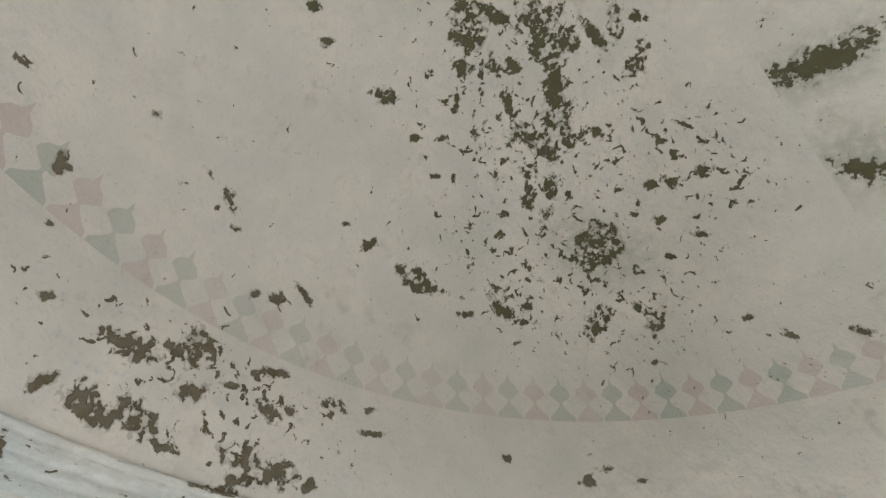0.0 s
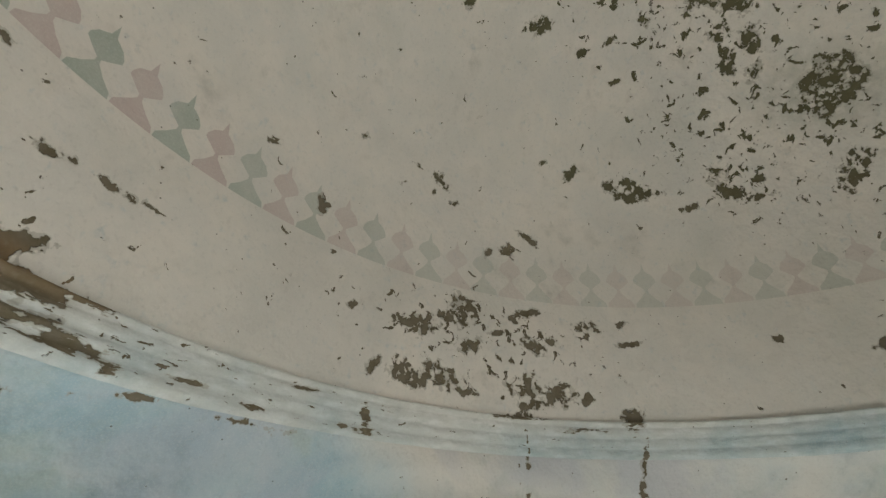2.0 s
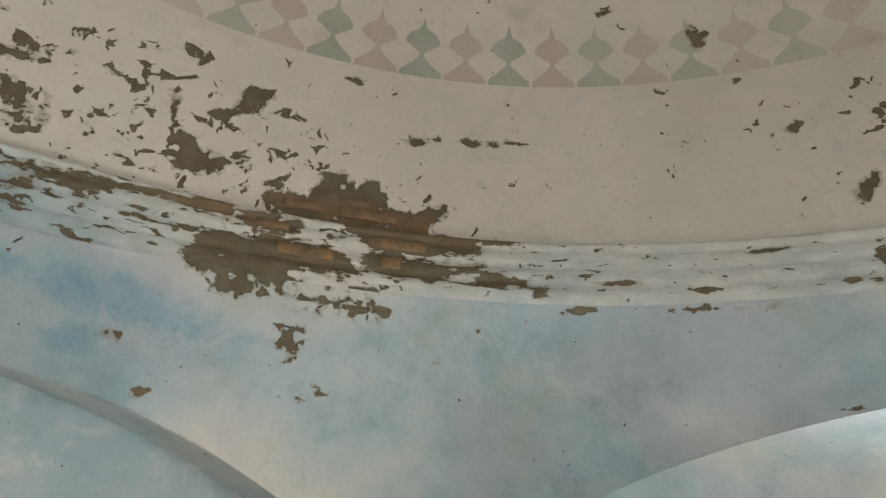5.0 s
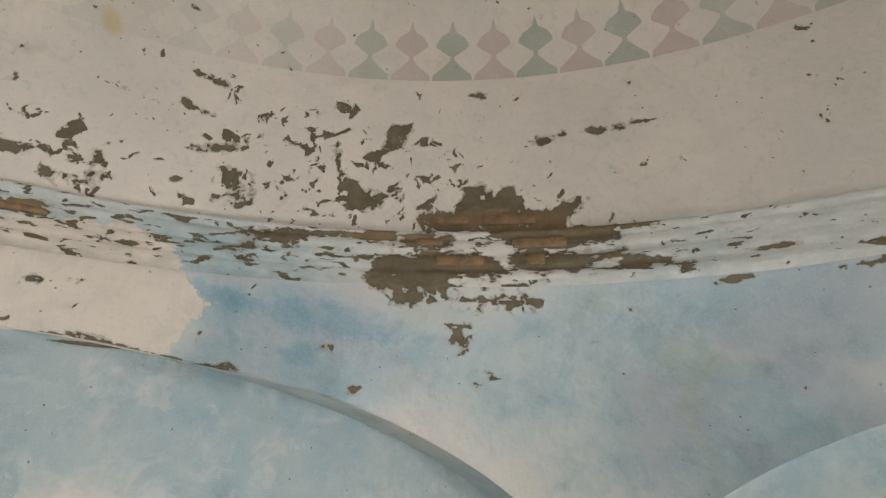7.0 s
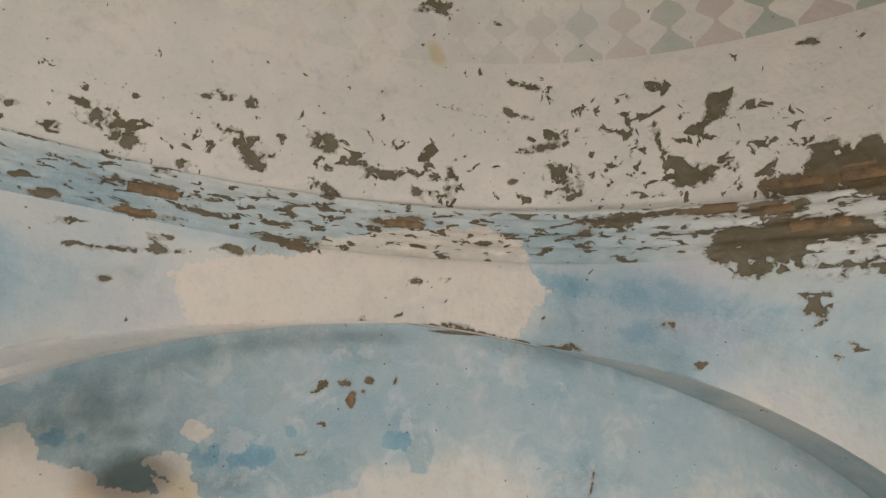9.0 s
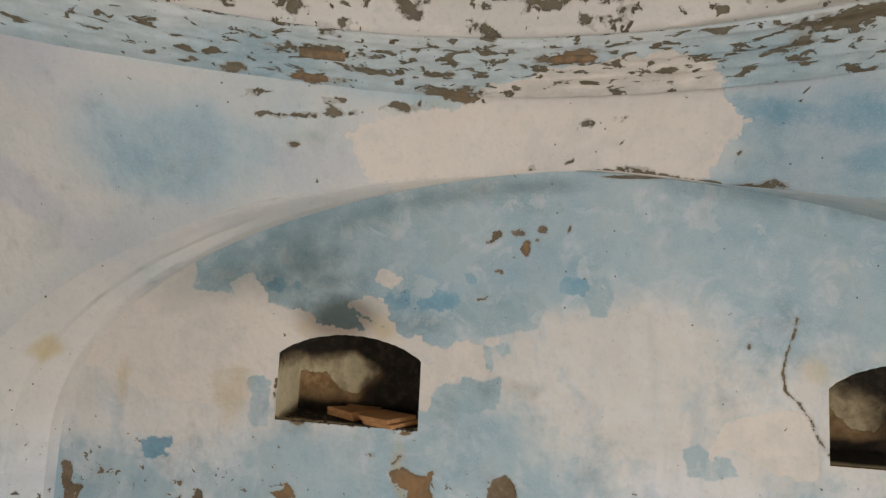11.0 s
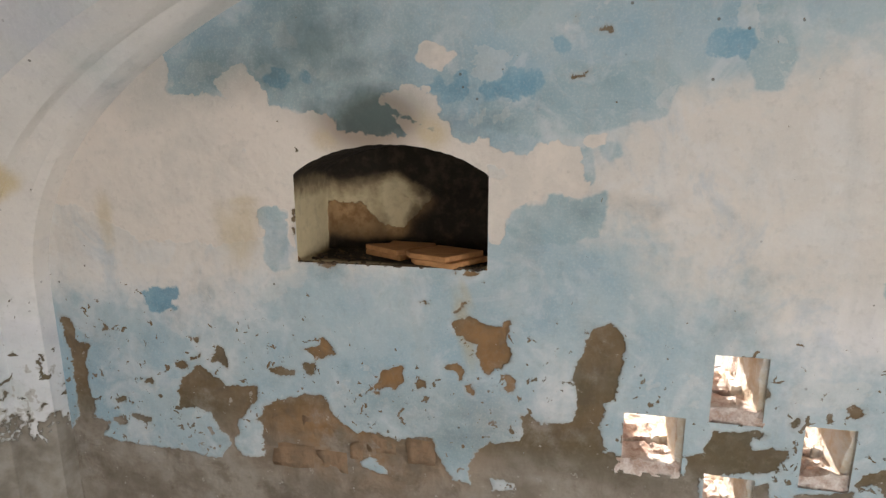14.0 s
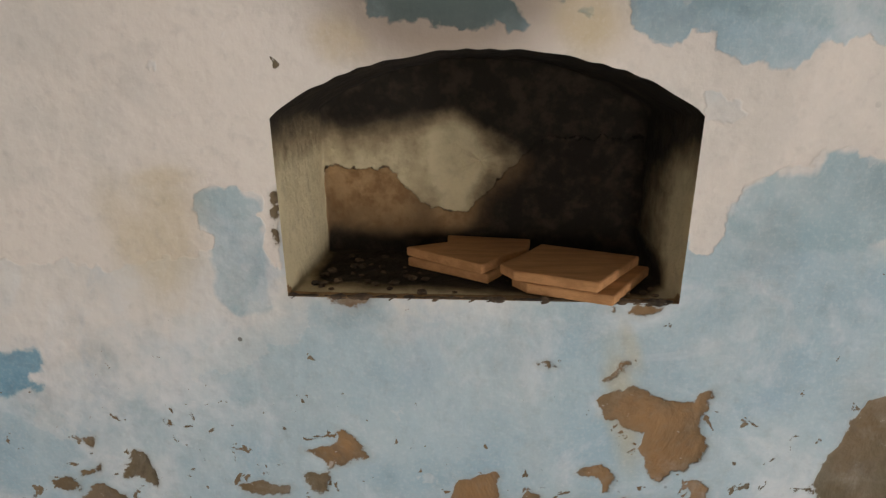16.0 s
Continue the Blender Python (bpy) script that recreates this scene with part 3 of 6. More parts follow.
outer_wall("east", [(-0.9, 0.3, FLOOR, 1.70)])
outer_wall("south", [(-0.7, 0.7, FLOOR, 1.65)])
outer_wall("west", [(-0.6, 0.6, FLOOR, 1.65)])


def roof():
    bm = bmesh.new()
    box_mesh(bm, CX - 4.6, CX + 4.6, CY - 4.6, CY + 4.6, 6.2, 6.35)
    structure(part("roof", bm, M_OUTER), "flat masonry roof over the chamber", "roof")


roof()


# ---- niches ----
def niche_lining(hole, depth, name, label):
    """An arched box set into the wall, its soot and shade in the colour."""
    left, right, sill, top = hole
    n = 60
    edge = [(left, sill + (top(left) - sill) * i / 10) for i in range(10)]
    edge += [(left + (right - left) * i / n, top(left + (right - left) * i / n)) for i in range(n + 1)]
    edge += [(right, top(right) - (top(right) - sill) * i / 10) for i in range(1, 10)]
    edge += [(right + (left - right) * i / n, sill) for i in range(n)]
    mid_u, mid_z = (left + right) / 2, (sill + top((left + right) / 2)) / 2
    rows, steps = [], [-0.012, 0.0, 0.012] + [depth * i / 10 for i in range(1, 11)]
    for d in steps:
        k = 1.012 if d < 0 else 1.0
        rows.append([(NX + mid_u + (u - mid_u) * k, CY + DEEP + max(d, 0.0), mid_z + (z - mid_z) * k) for u, z in edge])
    rows = rows[1:]
    for k in [0.95 - 0.06 * i for i in range(16)] + [0.004]:
        rows.append([(NX + mid_u + (u - mid_u) * k, CY + DEEP + depth + 0.012 * noise.noise(Vector((u * 4, z * 4, k))), mid_z + (z - mid_z) * k) for u, z in edge])
    for r, row in enumerate(rows):
        for i, v in enumerate(row):
            if 2 < r:
                j = 0.006 * noise.noise(Vector(v) * 9)
                row[i] = (v[0] + j, v[1], v[2] + j)
    ob = link_mesh(name, *grid(rows, True), M_NICHE, panel)
    tagged(ob, label)
    return ob


def m_niche():
    """Whitewash blackened by lamp soot, thickest on top, with the shade of the east side and floor painted in; a lost
    patch of plaster in the back.
    """
    g = Graph("sooted_shaded_plaster")
    p = g.position()
    patchy, edge, fine = g.noise(p, 5.0, 5, 0.6), g.noise(p, 22.0, 6, 0.6), g.noise(p, 70.0, 4)
    wash = g.mix(patchy, (0.42, 0.35, 0.20), (0.68, 0.57, 0.37))
    wash = g.mix(g.mul(g.step(edge, 0.45, 0.7), 0.35), wash, (0.30, 0.25, 0.17))
    lost = g.step(g.add(g.attribute("flake"), g.add(g.mul(g.sub(edge, 0.5), 0.5), g.mul(g.sub(fine, 0.5), 0.2))), 0.30, 0.34)
    color = g.mix(lost, wash, g.mix(g.step(edge, 0.35, 0.65), (0.20, 0.11, 0.045), (0.40, 0.25, 0.12)))
    soot_shade = g.add(g.attribute("soot_shade"), g.add(g.mul(g.sub(patchy, 0.5), 0.9), g.mul(g.sub(edge, 0.5), 0.45)))
    color = g.mix(g.step(soot_shade, 0.05, 0.55, 0.0, 0.72), color, (0.14, 0.088, 0.042))
    color = g.mix(g.step(soot_shade, 0.35, 0.9, 0.0, 0.97), color, g.mix(g.step(edge, 0.45, 0.7), (0.011, 0.0085, 0.006), (0.034, 0.025, 0.016)))
    height = g.sub(g.add(g.mul(edge, 0.5), g.mul(fine, 0.25)), lost)
    return g.finish(color, 0.93, g.bump(height, 1.0, 0.014))


M_NICHE = m_niche()
niche_a = niche_lining(N1, 0.30, "niche", "arched niche darkened by soot and by shade put into its colour")
niche_b = niche_lining(N2, 0.30, "niche", "dark arched niche")


def niche_soot_and_shade(hole, light):
    left, right, sill, top = NX + hole[0], NX + hole[1], hole[2], hole[3]((hole[0] + hole[1]) / 2)

    def layer(co):
        u, d, v = (co[:, 0] - left) / (right - left), (co[:, 1] - CY - DEEP) / 0.30, (co[:, 2] - sill) / (top - sill)
        # soot above; east side, floor and pale west jamb carry painted shade and light
        soot_shade = 0.40 + 0.85 * np.clip((v - 0.50) / 0.40, 0, 1) + 0.55 * np.clip((u - 0.40) / 0.25, 0, 1)
        back = (d > 0.9) * light
        soot_shade -= back * 0.80 * np.clip(1.1 - np.hypot((u - 0.42) / 0.10, (v - 0.47) / 0.38), 0, 1)
        soot_shade -= back * 0.28 * np.clip(1.0 - np.hypot((u - 0.32) / 0.22, (v - 0.62) / 0.16), 0, 1)
        soot_shade -= back * 0.5 * np.clip(1.0 - np.hypot((u - 0.54) / 0.17, (v - 0.50) / 0.24), 0, 1)
        soot_shade -= back * 0.35 * np.clip(1 - np.hypot((u - 0.12) / 0.2, (v - 0.45) / 0.3), 0, 1)
        soot_shade -= light * 1.0 * np.clip(1 - u / 0.06, 0, 1) * np.clip(1.1 - 1.4 * v, 0, 1) * np.clip(1.3 - 0.6 * d, 0, 1) * (d < 0.99)
        soot_shade -= light * 1.0 * np.clip((u - 0.94) / 0.05, 0, 1) * np.clip(1.5 - 1.6 * v, 0, 1) * np.clip(1.15 - 1.2 * d, 0, 1)
        soot_shade += 0.9 * np.clip(1 - v / 0.15, 0, 1) * np.clip((d - 0.1) / 0.3, 0, 1)
        soot_shade -= 0.5 * np.clip(1 - v / 0.03, 0, 1) * np.clip(1 - d / 0.4, 0, 1)
        return soot_shade
    return layer


def niche_loss(hole):
    left, right, sill = NX + hole[0], NX + hole[1], hole[2]

    def layer(co):
        u, d, v = (co[:, 0] - left) / (right - left), (co[:, 1] - CY - DEEP) / 0.30, (co[:, 2] - sill) / 0.43
        edge = 0.235 + 1.7 * np.maximum(np.abs(u - 0.40) - 0.06, 0)
        edge = np.minimum(edge, np.where(u < 0.40, 0.47, 0.62))
        back = (d > 0.9) * np.clip((edge - v) / 0.25 + 0.3, -0.3, 0.7)
        lip = np.clip(1 - v / 0.05, 0, 1) * np.clip(1 - d / 0.12, 0, 1)
        return np.maximum(back, lip)
    return layer


wear(niche_a, soot_shade=niche_soot_and_shade(N1, 1.0), flake=niche_loss(N1))
wear(niche_b, soot_shade=niche_soot_and_shade(N2, 0.0), flake=niche_loss(N2))


# ---- boards lying in the niche ----
def board(outline, low, thick):
    """A planed offcut; outline: its corners in plan."""
    mid = Vector((sum(p[0] for p in outline) / len(outline), sum(p[1] for p in outline) / len(outline), low))
    bm = bmesh.new()
    face = bm.faces.new([bm.verts.new((x - mid.x, y - mid.y, 0)) for x, y in outline])
    for v in bmesh.ops.extrude_face_region(bm, geom=[face])["geom"]:
        if isinstance(v, bmesh.types.BMVert):
            v.co.z += thick
    bmesh.ops.recalc_face_normals(bm, faces=bm.faces)
    bmesh.ops.bevel(bm, geom=list(bm.edges), offset=0.0018, segments=2, affect="EDGES")
    ob = part("wooden_board", bm, M_WOOD)
    ob.location = mid
    return ob


def shifted(outline, dx, dy, turned):
    a, (x0, y0) = radians(turned), outline[0]
    return [(x0 + dx + (x - x0) * math.cos(a) - (y - y0) * math.sin(a), y0 + dy + (x - x0) * math.sin(a) + (y - y0) * math.cos(a)) for x, y in outline]


SILL = N1[2]
SQUARE = [(-1.145, 2.525), (-1.175, 2.475), (-1.240, 2.385), (-1.215, 2.345), (-1.070, 2.287), (-0.955, 2.445)]
NOTCHED = [(-1.440, 2.490), (-1.275, 2.375), (-1.245, 2.415), (-1.232, 2.440), (-1.178, 2.490), (-1.165, 2.560), (-1.355, 2.588), (-1.352, 2.532)]
for shape, low, words in ((shifted(SQUARE, 0.018, -0.012, 2), 0.002, "tan planed board lying flat under another in the niche"), (SQUARE, 0.0225, "tan planed wooden board with a notched corner, topmost in the niche"),
                          (shifted(NOTCHED, 0.004, -0.010, 4), 0.002, "tan planed offcut under a stepped board in the niche"), (NOTCHED, 0.0225, "tan planed wooden offcut with a stepped end in the niche")):
    tagged(board(shape, SILL + low, 0.0195), words, "wooden board", "boards stacked in the niche")


M_CHAR = m_simple("charred_crumbs", (0.03, 0.024, 0.018), (0.13, 0.085, 0.05), 20, 0.97, 0.6)


def niche_debris():
    """Crumbs of charred plaster on the floor of the niche."""
    bm = bmesh.new()
    rng = random.Random(4)
    for _ in range(90):
        x, y = rng.uniform(-1.61, -0.95), rng.uniform(2.32, 2.56)
        size = rng.uniform(0.003, 0.011)
        made = bmesh.ops.create_icosphere(bm, subdivisions=1, radius=size)["verts"]
        for v in made:
            v.co = Vector((v.co.x * rng.uniform(0.7, 1.5), v.co.y * rng.uniform(0.7, 1.4), v.co.z * 0.6)) + Vector((x, y, SILL + size * 0.3))
    for _ in range(70):     # broken lip of the sill
        x, size = rng.uniform(-1.635, -0.93), rng.uniform(0.004, 0.013)
        made = bmesh.ops.create_icosphere(bm, subdivisions=1, radius=size)["verts"]
        for v in made:
            v.co = Vector((v.co.x * rng.uniform(0.9, 2.2), v.co.y * 0.7, v.co.z * rng.uniform(0.4, 0.8))) + Vector((x, 2.306, SILL - 0.001))
    tagged(part("rubble", bm, M_CHAR), "dark crumbs of sooty plaster on the niche floor", "rubble", kind="stuff")


niche_debris()


# ---- light holes, lined with rough brick ----
def light_hole(a, b, lo, hi):
    a, b = NX + a, NX + b
    y0 = CY + DEEP
    hole = empty("light_hole", pose((a + b) / 2, y0, lo))

    def lump(name, x0, x1, ya, yb, z0, z1, material, rough=1.0):
        bm = bmesh.new()
        box_mesh(bm, x0, x1, ya, yb, z0, z1)
        bmesh.ops.subdivide_edges(bm, edges=list(bm.edges), cuts=11, use_grid_fill=True)
        for v in bm.verts:
            at = v.co + Vector((a * 3, 0, lo * 5))
            v.co += rough * Vector([noise.noise(at * 11 + Vector((k * 9.0, a, lo))) * 0.014 + noise.noise(at * 42 + Vector((k * 5.0, 0, 0))) * 0.013 for k in range(3)])
        for v in bm.verts:
            v.co -= hole.location
        ob = part(name, bm, material, hole, smooth=True)
        ob.data.set_sharp_from_angle(angle=radians(38))

    w, tall = 0.03, hi - lo
    lump("brick", a - 0.008, b + 0.002, y0 + 0.008, y0 + 0.125, lo - 0.012, lo + 0.22 * tall, M_PALE_BRICK)
    lump("brick", a - w, (a + b) / 2 + 0.02, y0 + 0.145, y0 + 0.26, lo - 0.02, lo + 0.27 * tall, M_PALE_BRICK)
    lump("brick", (a + b) / 2 + 0.028, b + w, y0 + 0.150, y0 + 0.27, lo - 0.02, lo + 0.29 * tall, M_BRIGHT_BRICK)
    lump("brick", a - w, b + w, y0 + 0.275, y0 + 0.395, lo - 0.02, lo + 0.20 * tall, M_BRIGHT_BRICK)
    lump("side_lining", b - 0.020, b + 0.05, y0 + 0.016, y0 + 0.22, lo + 0.02, hi + 0.05, M_BRIGHT_BRICK, 0.8)
    lump("side_lining", b - 0.016, b + 0.05, y0 + 0.23, y0 + 0.38, lo - 0.02, hi + 0.04, M_PALE_BRICK, 0.8)
    lump("side_lining", a - 0.06, a + 0.002, y0 + 0.022, y0 + 0.38, lo - 0.03, hi + 0.02, M_PALE_BRICK, 0.8)
    lump("lintel", a - w, b + w, y0 + 0.024, y0 + 0.38, hi + 0.004, hi + 0.06, M_PALE_BRICK, 0.8)
    tagged(hole, "sunlit rough brick light hole through the flaked wall", "light hole", "light holes in a cross")


# near-white brick: sunlit glow of the holes put into the colour
M_BRIGHT_BRICK = m_simple("bright_brick", (0.84, 0.82, 0.78), (0.70, 0.58, 0.42), 12, 0.95, 0.6)
for a, b, lo, hi in JALI:
    light_hole(a, b, lo, hi)


# ---- doorway in the east embrasure ----
def door_frame():
    frame_ob = empty("door_frame", pose(CX + EAST_DEEP, -1.0, FLOOR))
    for name, size, at in (("head", (0.09, 1.24, 0.075), (0, 0, 1.70 - FLOOR - 0.02)), ("jamb", (0.09, 0.075, 1.70 - FLOOR), (0, -0.58, (1.70 - FLOOR) / 2 - 0.02)), ("jamb", (0.09, 0.075, 1.70 - FLOOR), (0, 0.58, (1.70 - FLOOR) / 2 - 0.02))):
        box(name, size, M_MAROON, frame_ob, bevel=0.006).matrix_world = Matrix.Translation(frame_ob.location + Vector(at))
    tagged(frame_ob, "dark maroon painted wooden door frame in the embrasure", "door frame")


door_frame()


# ---- bricks laid bare at the foot of the recess wall ----
def foot_bricks():
    rng = random.Random(9)
    for x0, z0, x1, z1 in ((-1.661, 0.012, -1.507, 0.150), (-1.802, -0.105, -1.622, -0.006), (-1.602, -0.112, -1.482, -0.012), (-1.390, 0.004, -1.280, 0.078), (-1.228, -0.015, -1.120, 0.076), (-1.462, -0.03, -1.402, 0.04)):
        bm = bmesh.new()
        box_mesh(bm, x0, x1, 2.3035, 2.36, z0, z1, jitter=0.010)
        bmesh.ops.subdivide_edges(bm, edges=list(bm.edges), cuts=3, use_grid_fill=True)
        shift = Vector((rng.uniform(0, 9), 0, 0))
        for v in bm.verts:
            v.co += Vector([noise.noise(v.co * 26 + shift + Vector((0, 0, 7.0 * k))) * 0.010 for k in range(3)])
        part("brick", bm, M_FOOT_BRICK, panel, smooth=True)


M_FOOT_BRICK = m_simple("earthy_brick", (0.30, 0.195, 0.12), (0.22, 0.155, 0.10), 14, 0.97, 0.9, vary=0.2)
foot_bricks()


# ---- bricks laid bare in the cornice ----
def bare_bricks():
    bm = bmesh.new()
    box_mesh(bm, -0.5, 0.5, -0.5, 0.5, -0.5, 0.5)
    for v in bm.verts:
        v.co *= 1 + 0.03 * noise.noise(v.co * 3)
    bmesh.ops.bevel(bm, geom=list(bm.edges), offset=0.05, segments=1, affect="EDGES")
    mesh = bpy.data.meshes.new("brick")
    bm.to_mesh(mesh)
    bm.free()
    mesh.materials.append(M_BRICK)
    mesh.shade_smooth()
    rows = [(38.8, 2.618, 3.284, 0.240, 0.048), (41.1, 2.503, 3.290, 0.235, 0.040), (35.0, 2.436, 3.316, 0.215, 0.040), (37.9, 2.668, 3.286, 0.12, 0.022),
            (40.75, 2.436, 3.318, 0.085, 0.044), (34.3, 2.620, 3.288, 0.16, 0.040), (32.6, 2.516, 3.294, 0.12, 0.034), (3.9, 2.471, 3.307, 0.185, 0.030),
            (-16.1, 2.364, 3.354, 0.165, 0.032), (-15.2, 2.453, 3.316, 0.200, 0.042)]
    for turn, z, r, length, high in rows:
        ob = new("brick", mesh)
        ob.parent = cornice
        depth = 0.06
        r += 0.004
        a = radians(turn)
        ob.matrix_world = pose(CX + (r + depth / 2) * math.sin(a), CY + (r + depth / 2) * math.cos(a), z, 0, 0, -turn) @ Matrix.Diagonal((length, depth, high, 1))


bare_bricks()

# ---- wear: flaked, blue, bare and stained places ----
PIER_FLAKE_A = [
    (-2.18, 0.34, 0.03, 0.02, 4), (-2.17, 0.33, 0.024, 0.025, 23), (-2.11, -0.09, 0.153, 0.066, -54), (-2.09, 0.4, 0.066, 0.007, -87), (-2.08, 0.2, 0.047, 0.025, -69), (-2, 0.29, 0.042, 0.03, -1),
    (-1.96, 0.04, 0.201, 0.121, -39), (-1.96, 0.3, 0.051, 0.014, -83), (-1.14, 2.19, 0.046, 0.013, 5), (-1.14, 2.28, 0.048, 0.013, 6), (-0.99, 0.76, 0.028, 0.005, -6), (-0.99, 2.08, 0.03, 0.013, -12),
    (-0.92, 2.21, 0.138, 0.013, 7), (-0.29, 2.34, 0.114, 0.017, 1), (-0.22, 1.99, 0.032, 0.002, 7), (0.06, 2.04, 0.019, 0.01, 0), (0.24, 2.08, 0.016, 0.008, 15), (0.3, 2.24, 0.025, 0.018, 2),
]
PIER_FLAKE_B = [
    (0.38, 2.04, 0.099, 0.004, 9), (0.43, 2.25, 0.024, 0.016, 1), (0.76, 2, 0.11, 0.004, -9), (0.89, 2.1, 0.019, 0.011, 15), (0.95, 1.97, 0.109, 0.003, -4), (0.99, 1.98, 0.076, 0.004, 3),
    (1.45, 2.07, 0.025, 0.018, -45), (1.56, 1.9, 0.031, 0.017, 18), (1.88, 2.31, 0.187, 0.015, 2), (1.98, 2.19, 0.078, 0.015, 3), (2.01, 2.09, 0.025, 0.011, -1), (2.03, 2.31, 0.357, 0.019, 0),
    (2.07, 1.95, 0.039, 0.01, 30), (2.14, 2, 0.042, 0.014, -10), (2.24, 2.3, 0.148, 0.024, 0), (2.57, 2.15, 0.023, 0.008, -3), (2.74, 2.25, 0.022, 0.006, -5), (3.06, 2.31, 0.11, 0.006, 6),
]
PIER_FLAKE_C = [
    (3.08, 2.31, 0.077, 0.005, 5), (3.48, 2.31, 0.033, 0.005, -21), (3.58, 2.32, 0.066, 0.01, 6), (3.79, 2.31, 0.117, 0.009, 0), (4.02, 1.96, 0.044, 0.007, 3), (4.27, 1.84, 0.063, 0.012, 4),
    (5.99, 2.16, 0.068, 0.021, 86), (6.03, 2, 0.116, 0.012, -84),
]
RECESS_YELLOW = [
    (-2.48, 0.9, 0.127, 0.043, -86), (-1.9, 0.86, 0.14, 0.073, -58), (-1.87, 0.87, 0.16, 0.085, 79), (-1.85, 0.99, 0.075, 0.025, 5), (-1.51, 1.21, 0.056, 0.042, -19), (-1.12, 1.24, 0.083, 0.06, -42),
    (-1, 0.55, 0.175, 0.036, -78), (-1, 0.68, 0.07, 0.02, -69), (0.83, 1.17, 0.064, 0.071, 3),
]
RECESS_CRACK = [
    (0.05, 2.02, 0.15, 0.007, 0), (1.34, 1.26, 0.038, 0.025, 3),
]
CRACK_LINE = [(0.767, 1.395), (0.747, 1.305), (0.718, 1.222), (0.703, 1.15), (0.714, 1.067), (0.771, 1.018), (0.82, 0.942), (0.847, 0.872), (0.895, 0.803)]
PIER_YELLOW = [
    (-1.94, 1.07, 0.081, 0.035, -84),
]
RECESS_GREEN = [
    (-1.9, 1.50, 0.30, 0.10, 20), (-0.55, 1.95, 0.35, 0.035, 4), (0.75, 1.93, 0.40, 0.05, -6),     (-1.63, 1.66, 0.511, 0.082, 20), (-1.4, 1.45, 0.283, 0.135, -3), (-1.34, 1.55, 0.215, 0.12, 1), (-1.08, 0.16, 0.322, 0.114, 0), (-0.88, 1.9, 0.357, 0.046, 12),
]
DOME_FLAKE_A = [
    (-10.14, 5.05, 0.176, 0.071, -57), (-9.8, 5.95, 0.315, 0.091, -17), (-1.45, 2.67, 0.044, 0.017, 18), (-1.28, 2.62, 0.037, 0.024, -35), (-1.2, 2.77, 0.043, 0.017, 16), (-1.08, 2.69, 0.1, 0.042, -24),
    (-0.77, 2.6, 0.037, 0.017, -11), (-0.7, 2.96, 0.085, 0.012, 14), (-0.69, 2.96, 0.049, 0.018, 3), (-0.56, 2.76, 0.098, 0.042, -19), (-0.54, 2.73, 0.07, 0.033, -50), (-0.54, 2.96, 0.052, 0.018, 5),
    (-0.53, 2.95, 0.053, 0.013, 6), (-0.48, 2.65, 0.038, 0.016, 2), (-0.22, 2.6, 0.034, 0.015, -53), (-0.22, 2.61, 0.039, 0.018, -41), (-0.2, 2.83, 0.063, 0.032, -19), (-0.19, 2.82, 0.065, 0.022, -42),
]
DOME_FLAKE_B = [
    (-0.15, 2.58, 0.034, 0.037, 10), (-0.14, 2.58, 0.034, 0.038, 4), (-0.01, 2.74, 0.034, 0.019, -7), (0.06, 2.99, 0.031, 0.011, 62), (0.06, 2.99, 0.033, 0.011, 60), (0.08, 2.71, 0.104, 0.018, -11),
    (0.09, 2.7, 0.084, 0.019, 7), (0.3, 3.78, 0.077, 0.057, -4), (0.34, 2.63, 0.096, 0.024, -4), (0.39, 2.64, 0.092, 0.022, 19), (0.43, 2.72, 0.061, 0.023, 82), (0.46, 2.7, 0.048, 0.018, -74),
    (0.46, 3.08, 0.022, 0.011, 5), (0.46, 3.08, 0.027, 0.012, -2), (0.63, 3.68, 0.031, 0.014, -12), (0.73, 3.08, 0.044, 0.018, -36), (0.74, 2.71, 0.025, 0.013, 15), (0.75, 3.07, 0.062, 0.015, -18),
]
DOME_FLAKE_C = [
    (0.78, 3.25, 0.08, 0.02, -13), (0.8, 3.24, 0.052, 0.018, -22), (0.84, 2.88, 0.075, 0.02, 14), (0.97, 2.72, 0.067, 0.034, -20), (0.97, 2.77, 0.088, 0.024, -16), (0.99, 2.64, 0.083, 0.021, -5),
    (0.99, 2.93, 0.074, 0.024, 40), (1, 2.94, 0.057, 0.017, -4), (1.17, 2.71, 0.065, 0.022, -47), (1.17, 2.71, 0.07, 0.025, -28), (1.36, 2.63, 0.062, 0.017, -12), (1.43, 2.9, 0.073, 0.023, -67),
    (1.45, 2.9, 0.068, 0.022, -66), (1.57, 2.69, 0.139, 0.036, -6), (1.6, 2.72, 0.127, 0.045, -24), (1.61, 2.71, 0.134, 0.052, -21), (1.61, 2.96, 0.094, 0.033, 25), (1.64, 3.01, 0.11, 0.037, 60),
]
